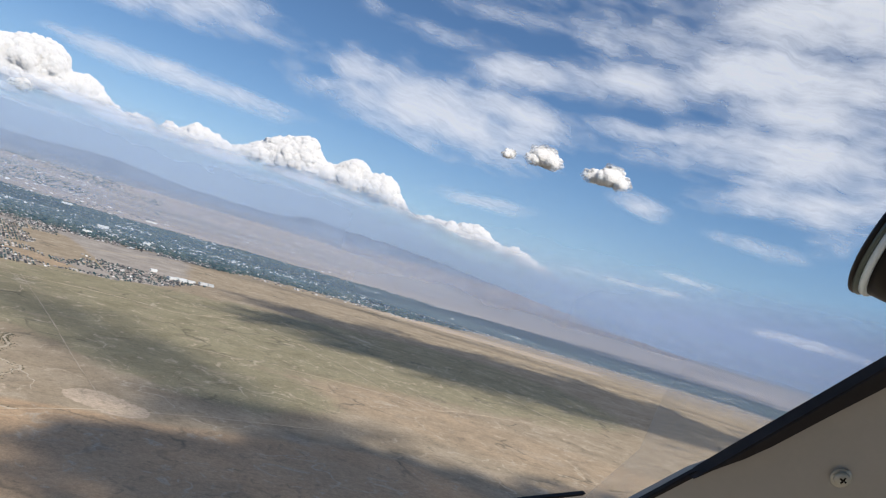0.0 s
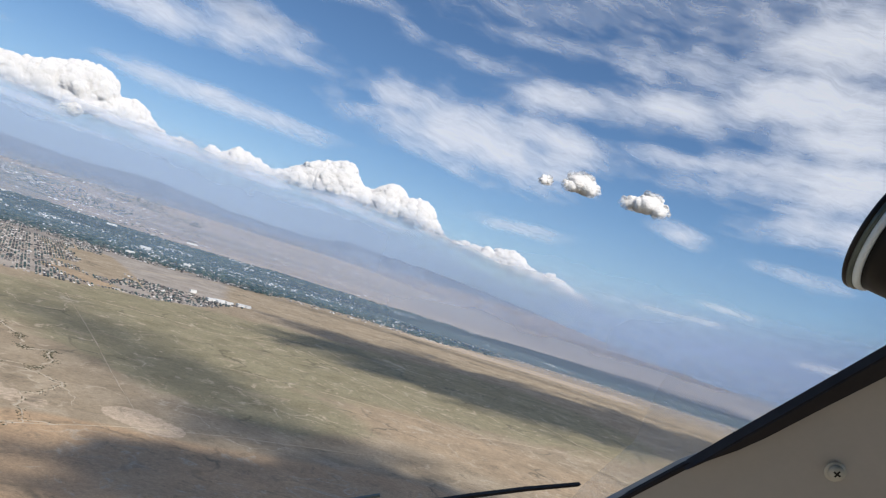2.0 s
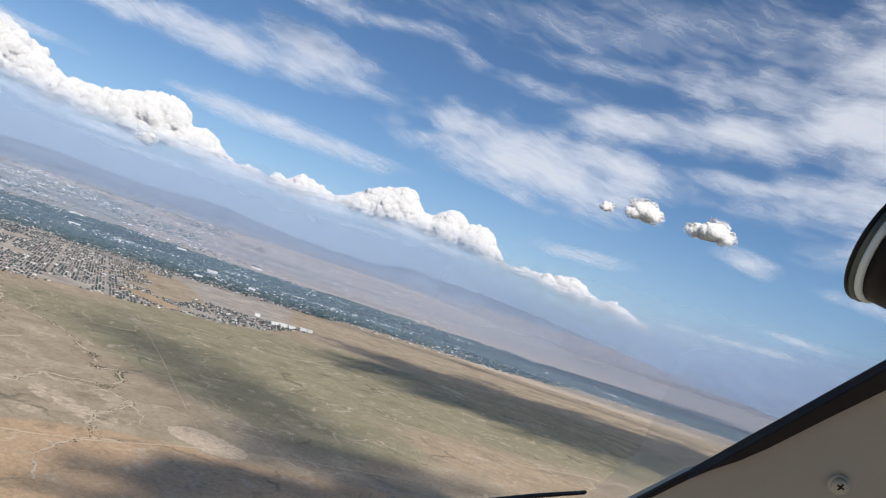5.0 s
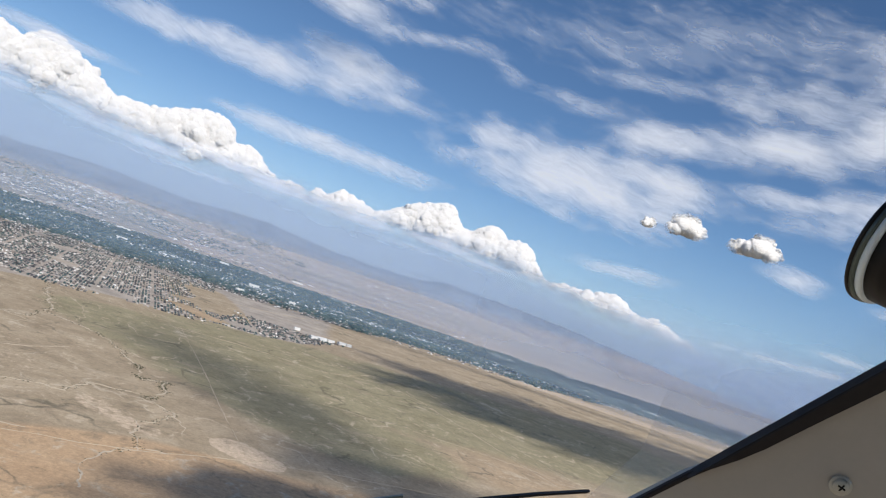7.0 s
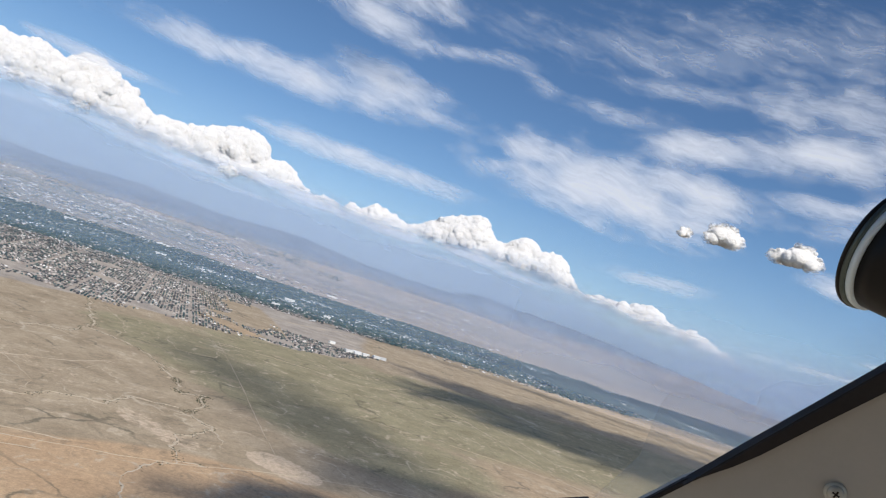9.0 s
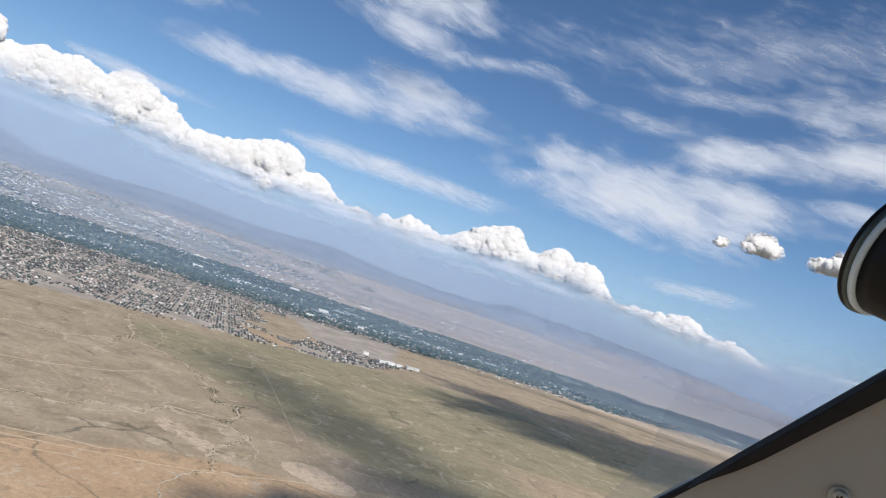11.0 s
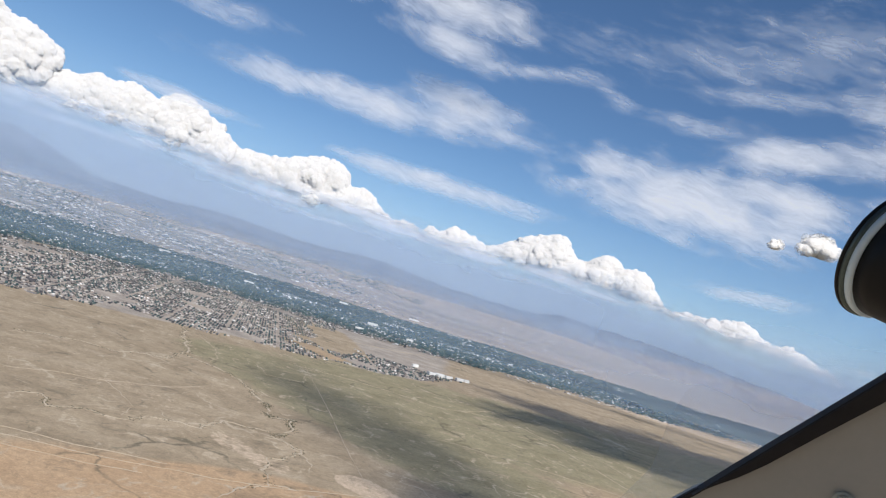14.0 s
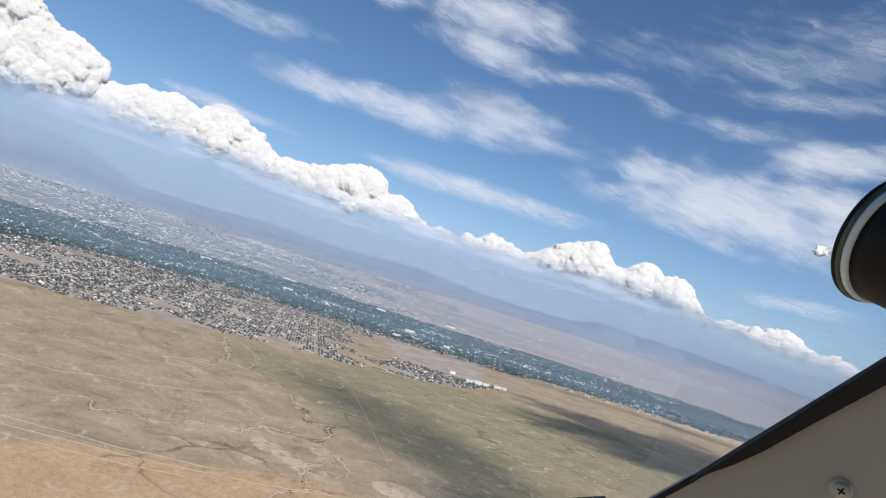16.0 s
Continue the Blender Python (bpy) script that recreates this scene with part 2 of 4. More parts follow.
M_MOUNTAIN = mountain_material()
M_TRACK = plain_material("bleached_dirt", (0.41, 0.335, 0.245), (0.53, 0.44, 0.335), 0.08, 0.95)
M_WASHBED = plain_material("dry_wash_silt", (0.44, 0.37, 0.28), (0.60, 0.51, 0.395), 0.12, 0.95)
M_HOUSE = island_material("house_walls_and_roofs", [(0.0, (0.10, 0.10, 0.107)), (0.22, (0.22, 0.21, 0.205)), (0.38, (0.40, 0.37, 0.34)), (0.52, (0.055, 0.058, 0.064)), (0.74, (0.55, 0.51, 0.47)), (0.87, (0.29, 0.245, 0.215)), (0.96, (0.82, 0.81, 0.79))])
M_FARHOUSE = island_material("pale_city_blocks", [(0.0, (0.40, 0.40, 0.40)), (0.25, (0.62, 0.62, 0.61)), (0.48, (0.22, 0.23, 0.24)), (0.72, (0.86, 0.86, 0.86))])
# leaf greens carry a painted blue haze tint
M_LEAF = island_material("hazed_tree_foliage", [(0.0, (0.043, 0.08, 0.088)), (0.3, (0.06, 0.103, 0.11)), (0.6, (0.078, 0.122, 0.124)), (0.85, (0.105, 0.143, 0.13))], 0.9)
M_SHRUB = island_material("scrub_foliage", [(0.0, (0.06, 0.06, 0.035)), (0.4, (0.09, 0.085, 0.05)), (0.75, (0.05, 0.055, 0.035))], 0.9)
M_WHITE = plain_material("white_metal_cladding", (0.72, 0.71, 0.68), (0.84, 0.83, 0.80), 0.2, 0.6)
M_PANEL = plain_material("beige_plastic_trim", (0.44, 0.422, 0.387), (0.48, 0.46, 0.42), 60, 0.55, bump=0.12, dist=0.0004)
M_RUBBER = plain_material("black_rubber", (0.012, 0.011, 0.011), (0.022, 0.02, 0.02), 90, 0.6, bump=0.1, dist=0.0003)
M_RUBBER_SOFT = plain_material("dark_brown_seal", (0.025, 0.022, 0.022), (0.04, 0.035, 0.034), 90, 0.7, bump=0.1, dist=0.0003)
M_BLACK = plain_material("black_plastic", (0.008, 0.008, 0.009), (0.014, 0.014, 0.015), 50, 0.4)
M_CHROME = plain_material("satin_metal_ring", (0.66, 0.80, 0.93), (0.75, 0.88, 0.98), 40, 0.4, 0.0)
M_RINGGREY = plain_material("dark_grey_anodised_ring", (0.09, 0.12, 0.12), (0.13, 0.165, 0.16), 40, 0.35, 0.6)
M_SCREW = plain_material("painted_screw_head", (0.46, 0.46, 0.42), (0.54, 0.54, 0.49), 80, 0.4, 0.2)
M_LINER = plain_material("grey_headliner_cloth", (0.28, 0.275, 0.26), (0.34, 0.335, 0.32), 40, 0.9)


def pane_material():
    k = Mat("acrylic_glare_film")
    n = k.noise(k.coord(), 25, 4, 0.6)
    # a thin tan film stands in for glare on the pane
    return k.veil(k.math("MULTIPLY", k.attr("dens"), k.span(n, 0.2, 0.8, 0.15, 0.22)), (0.74, 0.70, 0.62))


M_PANE = pane_material()


# ---- mesh helpers ----
def mesh_of(name, verts, faces, material, smooth=False):
    me = bpy.data.meshes.new(name)
    me.from_pydata([tuple(map(float, v)) for v in verts], [], [tuple(map(int, f)) for f in faces])
    me.materials.append(material)
    if smooth:
        me.polygons.foreach_set("use_smooth", [True] * len(me.polygons))
    me.update()
    return me


def part(name, bm, material, parent, label=""):
    me = bpy.data.meshes.new(name)
    bm.to_mesh(me)
    bm.free()
    me.materials.append(material)
    ob = new(name, me)
    ob.parent = parent
    if label:
        ob["label"] = label
    return ob


def set_attr(me, name, values):
    a = me.attributes.new(name, "FLOAT", "POINT")
    a.data.foreach_set("value", np.asarray(values, dtype=np.float32).ravel())


def set_vec(me, name, values):
    a = me.attributes.new(name, "FLOAT_VECTOR", "POINT")
    a.data.foreach_set("vector", np.asarray(values, dtype=np.float32).ravel())


def grid_faces(nu, nv):
    i, j = np.meshgrid(np.arange(nu - 1), np.arange(nv - 1), indexing="ij")
    a = (i * nv + j).ravel()
    return np.stack([a, a + nv, a + nv + 1, a + 1], 1)


# ---- the plain, one sheet to the mountains ----
BELT_NEAR = [(-70, 1050), (-45, 1200), (-37, 1330), (-30, 1400), (-25, 1420), (-17, 1370), (-10, 1340), (-4, 1370), (5, 1440), (12, 1480), (18, 1660), (30, 1800), (70, 1950)]
BELT_FAR = [(-70, 2100), (-45, 2350), (-30, 2500), (-20, 2480), (-14, 2420), (-9, 2330), (-4, 2340), (5, 2360), (13, 2370), (22, 2380), (30, 2380), (70, 2400)]
TOWN_NEAR = [(-70, 780), (-38, 770), (-28, 765), (-22, 800), (-15, 812), (-10, 835), (-6.5, 880), (-4, 1000)]


def rise(r, deg):
    """The far plain climbs gently to the foot of the mountains, less so where the range ends."""
    q = np.clip((np.asarray(r) - 2400) / 1600, 0, 1)
    side = np.clip((np.asarray(deg) - 1) / 17, 0, 1)
    return 103 * q ** 1.25 * (1 - 0.62 * side * side * (3 - 2 * side))


def swell(x, y):
    return noise.noise((x * 0.006, y * 0.006, 0))


def ground_z(x, y):
    r = math.hypot(x, y)
    return float(rise(r, math.degrees(math.atan2(x, y)))) + (swell(x, y) * 1.2 - 0.6) * min(r / 300, 1)


def near_line(px, py, ax, ay, bx, by):
    """Distance from a stretch a-b in the plan, as arrays."""
    dx, dy = bx - ax, by - ay
    s = np.clip(((px - ax) * dx + (py - ay) * dy) / (dx * dx + dy * dy), 0, 1)
    return np.hypot(px - ax - s * dx, py - ay - s * dy)


def step(v, a, b):
    q = np.clip((v - a) / (b - a), 0, 1)
    return q * q * (3 - 2 * q)


def build_ground():
    az = np.radians(np.concatenate([np.arange(-180, -62, 4.0), np.arange(-62, 62, 0.25), np.arange(62, 178, 4.0), [180.0]]))
    r = np.concatenate([np.linspace(0.01, 200, 9), 200 * np.exp(np.linspace(0.02, math.log(4950 / 200), 330))])
    A, Rr = np.meshgrid(az, r, indexing="ij")
    x, y = Rr * np.sin(A), Rr * np.cos(A)
    deg = np.degrees(A)
    und = np.array([swell(px, py) for px, py in zip(x.ravel(), y.ravel())]).reshape(x.shape)
    z = rise(Rr, deg) + und * np.clip(Rr / 300, 0, 1) * 1.2 - 0.6 * np.clip(Rr / 300, 0, 1)
    me = mesh_of("ground", np.stack([x, y, z], -1).reshape(-1, 3), grid_faces(len(az), len(r)), M_GROUND, True)
    n0 = np.interp(deg, *zip(*BELT_NEAR))
    n1 = np.interp(deg, *zip(*BELT_FAR))
    t0 = np.interp(deg, *zip(*TOWN_NEAR))
    wob = und * 90
    belt = step(Rr + wob, n0 - 40, n0 + 60) * (1 - step(Rr + wob, n1 - 90, n1 + 140))
    far = step(Rr, n1 - 150, n1 + 250)
    town = step(Rr, t0 - 10, t0 + 25) * (1 - step(Rr, n0 - 60, n0 + 40)) * (1 - step(deg, -7, -3))
    # bare ground between the housing estates
    town *= 1 - 0.9 * step(-near_line(x, y, -225, 930, -330, 1180), -70, -35)
    town *= 1 - step(-near_line(x, y, -205, 830, -250, 880), -38, -22)
    sand = step(-near_line(x, y, -122, 226, -60, 262), -102, -46) + step(-near_line(x, y, -60, 265, 80, 315), -92, -45)
    sand = np.maximum(sand, 0.45 * step(-near_line(x, y, 120, 520, 330, 420), -130, -40))
    sand = np.maximum(sand, 0.42 * step(-near_line(x, y, 60, 260, 300, 380), -120, -60))
    sand = np.maximum(sand, 0.5 * step(-near_line(x, y, -205, 835, -250, 870), -30, -15))
    pale = 1.5 * step(-near_line(x, y, -58, 371, -42, 362), -15, -9) + 0.55 * step(-near_line(x, y, -132, 372, -98, 352), -20, -5)
    pale = pale + 0.42 * step(-near_line(x, y, -235, 415, -180, 400), -30, -8) + 0.4 * step(-near_line(x, y, -170, 595, -150, 600), -14, -5) + 0.4 * step(-near_line(x, y, -96, 445, -78, 430), -14, -5)
    pale = np.maximum(pale, 0.7 * step(-near_line(x, y, 250, 1420, 640, 1350), -90, -30))
    grass = step(-near_line(x, y, -60, 700, 260, 800), -260, -90) * (1 - step(Rr, 1050, 1200))
    grass = np.maximum(grass, 0.8 * step(-near_line(x, y, -220, 640, 0, 480), -110, -40))
    city = far * (1 - step(deg + und * 6, -24, -12)) * (1 - step(Rr, 3500, 3900))
    for nm, val in (("city", city), ("belt", belt), ("far", far), ("town", town), ("sand", np.clip(sand, 0, 1)), ("pale", np.clip(pale, 0, 1)), ("grass", grass)):
        set_attr(me, nm, val)
    tagged(new("ground", me), "dry tan and olive desert plain with sandy patches", "ground", kind="structure")


build_ground()


# ---- mountains on the horizon ----
SKYLINE = [(-75, 3.2), (-50, 2.9), (-43, 2.7), (-39, 2.9), (-36.8, 2.4), (-33.8, 1.3), (-29, 1.2), (-24, 1.5), (-18.5, 1.2), (-12, 1.5), (-7, 1.0), (-2, 0.9), (0.5, 1.0), (2.5, 1.5), (4.8, 1.25), (8.4, 1.25), (12, 1.0), (15, 0.75), (18.3, 0.4), (21.4, 0.1), (26, -0.35), (32, -0.8), (45, -0.8), (75, -0.8)]


def build_mountains():
    az = np.arange(-75, 75.01, 0.2)
    rows = np.linspace(0, 1, 14)
    v = []
    for a in az:
        top = curve_at(SKYLINE, a) + 0.10 * noise.noise((a * 0.7, 3, 0)) + 0.05 * noise.noise((a * 2.3, 8, 0))
        for s in rows:
            dist = 3950 + 330 * s + 40 * noise.noise((a * 0.5, s * 3, 5))
            foot = float(rise(dist, a)) - 6
            crest = EYE.z + 4280 * math.tan(radians(top))
            ridge = 0.13 * noise.noise((a * 0.9, s * 4, 1)) * math.sin(math.pi * s)
            zz = foot + max(crest - foot, 2) * min(1, max(0, s ** 1.35 + ridge))
            v.append((dist * math.sin(radians(a)), dist * math.cos(radians(a)), zz))
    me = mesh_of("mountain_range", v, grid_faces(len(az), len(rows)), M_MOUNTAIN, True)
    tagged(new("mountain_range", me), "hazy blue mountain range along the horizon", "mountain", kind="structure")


build_mountains()


# ---- haze below the clouds ----
HAZE_TOP = [(-80, 5.9), (-44, 5.5), (-36, 5.4), (-31, 5.2), (-25, 4.6), (-19, 4.2), (-13, 4.4), (-8, 4.0), (-3, 4.2), (3, 4.3), (9, 3.8), (15, 3.1), (20, 2.9), (25, 3.0), (30, 3.3), (40, 4.3), (80, 5.1)]


def build_haze(name, dist, foot, spread, strength, az0, az1, label, low=-9.0, top=None, material=None):
    az, els = np.arange(az0, az1 + 0.1, 0.5), np.linspace(foot, 9.0 if top is None else top + spread, 52)
    v, dens = [], []
    for a in az:
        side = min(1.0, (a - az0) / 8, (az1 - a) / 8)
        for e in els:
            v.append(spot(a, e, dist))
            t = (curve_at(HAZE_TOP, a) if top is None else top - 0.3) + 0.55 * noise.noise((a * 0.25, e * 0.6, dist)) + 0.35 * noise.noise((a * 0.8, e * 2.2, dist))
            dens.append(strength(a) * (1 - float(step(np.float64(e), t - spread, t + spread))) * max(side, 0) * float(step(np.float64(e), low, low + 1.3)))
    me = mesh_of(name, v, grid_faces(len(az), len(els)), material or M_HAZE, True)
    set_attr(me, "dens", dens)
    tagged(new(name, me), label, "haze", kind="structure")


# haze is built as tinted see-through sheets that pale what lies behind
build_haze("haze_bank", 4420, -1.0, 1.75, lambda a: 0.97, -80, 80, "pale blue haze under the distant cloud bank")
build_haze("haze_veil", 3900, -0.6, 1.6, lambda a: 0.33 + 0.22 * float(step(np.float64(-a), 29, 37)), -80, 13, "thin pale haze in front of the mountains")
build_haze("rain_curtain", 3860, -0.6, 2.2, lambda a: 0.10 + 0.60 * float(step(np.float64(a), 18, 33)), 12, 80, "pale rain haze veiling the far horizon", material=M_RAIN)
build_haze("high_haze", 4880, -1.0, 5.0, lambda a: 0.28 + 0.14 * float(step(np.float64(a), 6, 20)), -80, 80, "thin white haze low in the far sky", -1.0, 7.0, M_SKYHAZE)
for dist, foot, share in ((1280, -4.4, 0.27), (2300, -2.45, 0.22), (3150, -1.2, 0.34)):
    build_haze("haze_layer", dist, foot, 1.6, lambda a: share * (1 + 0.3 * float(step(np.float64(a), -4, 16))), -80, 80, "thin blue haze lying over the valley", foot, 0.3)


# ---- clouds ----
def ico(level):
    bm = bmesh.new()
    bmesh.ops.create_icosphere(bm, subdivisions=level, radius=1)
    v = np.array([tuple(p.co) for p in bm.verts])
    f = np.array([[p.index for p in q.verts] for q in bm.faces])
    bm.free()
    return v, f


ICO = {n: ico(n) for n in (1, 2, 3, 4)}


def billow(p, size, seed):
    """Round swellings with creases between them, as on a cauliflower."""
    q = p / size
    return abs(noise.noise((q[0] + seed, q[1], q[2])))


def lumps(name, balls, label, voxel, group, big, thickness, material):
    """A heaped cloud: swelling balls run together under one skin, then broken into ever smaller knobs; thickness(azimuths, heights) thins it out."""
    vs, fs, first = [], [], 0
    for c, r, flat in balls:
        bv, bf = ICO[2 if r < voxel * 9 else 3]
        vs.append(bv * np.array([r, r, r * flat]) + np.array(c))
        fs.append(bf + first)
        first += len(bv)
    raw = new("raw", mesh_of("raw", np.concatenate(vs), np.concatenate(fs), material))
    mod = raw.modifiers.new("skin", "REMESH")
    mod.mode, mod.voxel_size, mod.use_smooth_shade = "VOXEL", voxel, True
    me = bpy.data.meshes.new_from_object(raw.evaluated_get(bpy.context.evaluated_depsgraph_get()))
    bpy.data.objects.remove(raw)
    n = len(me.vertices)
    co, no = np.empty(n * 3), np.empty(n * 3)
    me.vertices.foreach_get("co", co)
    me.vertices.foreach_get("normal", no)
    co, no = co.reshape(-1, 3), no.reshape(-1, 3)
    push = np.array([big * (0.8 * billow(p, big * 3.4, 1) + 0.55 * billow(p, big * 1.5, 7) + 0.3 * billow(p, big * 0.7, 13)) for p in co])
    co = co + no * (push - big * 0.25)[:, None]
    me.vertices.foreach_set("co", co.ravel())
    az = np.degrees(np.arctan2(co[:, 0], co[:, 1]))
    el = np.degrees(np.arctan2(co[:, 2] - EYE.z, np.hypot(co[:, 0], co[:, 1])))
    dens = thickness(az, el)
    set_attr(me, "dens", dens)
    bm = bmesh.new()
    bm.from_mesh(me)
    bm.verts.ensure_lookup_table()
    bmesh.ops.delete(bm, geom=[bm.verts[i] for i in np.nonzero(dens < -0.3)[0]], context="VERTS")
    bm.to_mesh(me)
    bm.free()
    me.name = name
    if not me.materials:
        me.materials.append(material)
    me.polygons.foreach_set("use_smooth", [True] * len(me.polygons))
    me.update()
    return tagged(new(name, me), label, "cloud", group)


# height angle of the cloud tops and of their bases, by compass angle
CREST = [(-66, 13.5), (-58, 14.5), (-50, 13.6), (-46.5, 12.6), (-44.6, 11.7), (-42.9, 11.1), (-41.9, 10.3), (-40.9, 9.8), (-40.2, 9.9), (-38.9, 9.4), (-37.7, 8.8), (-37.6, 7.6), (-36.5, 7.7), (-35.4, 8.3),
         (-34.2, 8.2), (-32.8, 8.5), (-32, 8.3), (-31.1, 8.0), (-30.4, 8.7), (-29.1, 9.0), (-27.7, 8.2), (-26.3, 7.8), (-25.4, 6.8), (-24.6, 6.5), (-23.8, 6.7), (-22.5, 6.7), (-21.2, 7.1), (-20.4, 7.3),
         (-18.8, 8.0), (-17.6, 8.0), (-16.5, 7.4), (-16, 6.4), (-14.9, 6.5), (-14, 6.1), (-13.5, 5.5), (-12.3, 4.9), (-11, 5.0), (-9.8, 4.8), (-9.2, 5.4), (-8.4, 5.0), (-8, 5.3), (-7.5, 6.0), (-6.8, 5.6),
         (-5.5, 5.3), (-4.7, 5.0), (-3.5, 5.5), (-3, 5.9), (-1.8, 6.5), (-1.2, 6.8), (0.5, 7.5), (1.1, 7.4), (1.9, 6.6), (2.3, 6.0), (3.3, 5.9), (3.8, 6.5), (4.8, 7.0), (5.3, 6.9), (6, 6.2), (6.9, 6.3), (8.1, 6.1),
         (8.5, 5.3), (9, 4.8), (9.6, 4.1), (10.2, 4.0), (11.4, 4.4), (11.7, 4.1), (13.4, 4.3), (15.1, 4.7), (15.8, 4.5), (16.4, 3.8), (17.6, 3.5), (18.4, 3.9), (19.1, 3.5), (20.3, 3.0), (20.9, 2.8), (22.2, 2.1)]
CLOUD_BASE = [(-66, 5.4), (-44, 4.7), (-36, 4.7), (-31, 4.6), (-28, 4.3), (-25, 3.9), (-21.7, 3.6), (-18.8, 3.5), (-16, 3.7), (-13, 3.7), (-10.3, 3.5), (-7, 3.2), (-3, 3.6), (-0.6, 3.4), (2, 3.6), (5, 3.4), (8.2, 3.2),
              (9.7, 3.1), (12.5, 2.6), (14.6, 2.3), (17, 2.2), (18.7, 2.0), (22.2, 1.3)]
CREST_A, CREST_E = np.array([p[0] for p in CREST], float), np.array([p[1] for p in CREST], float)


def room_below_crest(a, e):
    """Degrees from a point under the cloud tops to the nearest stretch of their outline."""
    return float(np.min(near_line(a, e, CREST_A[:-1], CREST_E[:-1], CREST_A[1:], CREST_E[1:])))


def cumulus_bank(a0, a1, dist, label, seed):
    """Domes of all sizes packed up to the outline, the large ones set with smaller and smaller ones."""
    rnd = random.Random(seed)
    balls = []

    def add(a, e, r, d, flat=1.0):
        balls.append((spot(a, e, d), d * math.tan(radians(max(r, 0.09))), flat))

    def deep(a, e):
        """How far the heap bulges towards the eye here."""
        return 75 * math.sqrt(max(room_below_crest(a, e), 0.0) / 1.6)
    for k in range(int((a1 - a0) * 30)):
        a = rnd.uniform(a0, a1)
        top, low = curve_at(CREST, a), curve_at(CLOUD_BASE, a) - 0.2
        e = low + (top - low) * rnd.random() ** 0.6
        free = min(room_below_crest(a, e), (a - a0) + 0.2, (a1 - a) + 0.2, 1.35)
        if free < 0.1 or (free < 0.3 and rnd.random() < 0.3):
            continue
        r = free * rnd.uniform(0.62, 1.0)
        d = dist - deep(a, e) * rnd.uniform(0.75, 1.05)
        add(a, e, r, d, rnd.uniform(0.86, 1.0))
        if r < 0.38:
            continue
        for m in range(int(5 + 6 * r)):
            t, up = rnd.uniform(-0.7, 3.8), rnd.uniform(0.15, 1.0)
            q = r * rnd.uniform(0.24, 0.5)
            b, f = a + (r - q * 0.55) * math.cos(t) * up, e + (r - q * 0.55) * math.sin(t) * up
            if b < a0 or b > a1 or curve_at(CREST, b) < f:
                continue
            q = min(q, room_below_crest(b, f) + 0.08)
            add(b, f, q, d - math.tan(radians(r)) * d * math.sqrt(max(0.0, 1 - up * up)))
    return lumps("cumulus_cloud", balls, label, 5.0, "cumulus clouds over the horizon", 12, lambda az, el: (el - np.interp(az, *zip(*CLOUD_BASE))) / 1.9, M_CLOUD)


cumulus_bank(-64, -37.65, 4640, "towering bright white cumulus cloud above blue haze", 3)
cumulus_bank(-38.8, -24.7, 4650, "broad heaped white cumulus cloud above the haze", 4)
cumulus_bank(-25.7, -9.9, 4660, "white heaped cumulus cloud with ragged lower end", 5)
cumulus_bank(-9.7, 9.5, 4650, "long white cumulus cloud with several rounded towers", 6)
cumulus_bank(9.7, 22.2, 4660, "low white cumulus cloud tapering into the haze", 19)


def puff(az, el, w, h, seed, label):
    """A few domes on a level base, each covered with smaller and smaller ones."""
    rnd = random.Random(seed)
    balls, far_off = [], 1400

    def add(a, e, r):
        balls.append((spot(a, e, far_off + rnd.uniform(-6, 6)), far_off * math.tan(radians(r)), 0.9))
    for k in range(7):
        u = -0.85 + 1.7 * k / 6 + rnd.uniform(-0.1, 0.1)
        r = h * (0.56 - 0.30 * abs(u + 0.12 * math.sin(seed))) * rnd.uniform(0.8, 1.1)
        a, e = az + u * w, el - h * 0.45 + r * rnd.uniform(0.75, 1.2)
        add(a, e, r)
        for m in range(13):
            t = rnd.uniform(-0.5, 3.7)
            q = r * rnd.uniform(0.2, 0.5)
            add(a + r * math.cos(t) * rnd.uniform(0.7, 1.05), e + r * math.sin(t) * rnd.uniform(0.7, 1.05), q)
    lumps("cumulus_puff", balls, label, 0.75, "small fair-weather clouds", 1.7,
          lambda pa, pe: (1.12 - np.hypot((pa - az) / (w * 1.22 + 0.12), np.where(pe > el, (pe - el) / (h * 0.74), (el - pe) / (h * 0.5)))) / 0.62, M_PUFF)


puff(15.8, 10.5, 0.42, 0.8, 11, "tiny round white cumulus puff in blue sky")
puff(18.6, 10.8, 1.3, 1.6, 12, "small white cumulus puff with a flat grey base")
puff(23.7, 10.6, 1.65, 1.65, 13, "small ragged white cumulus puff trailing thin vapour")

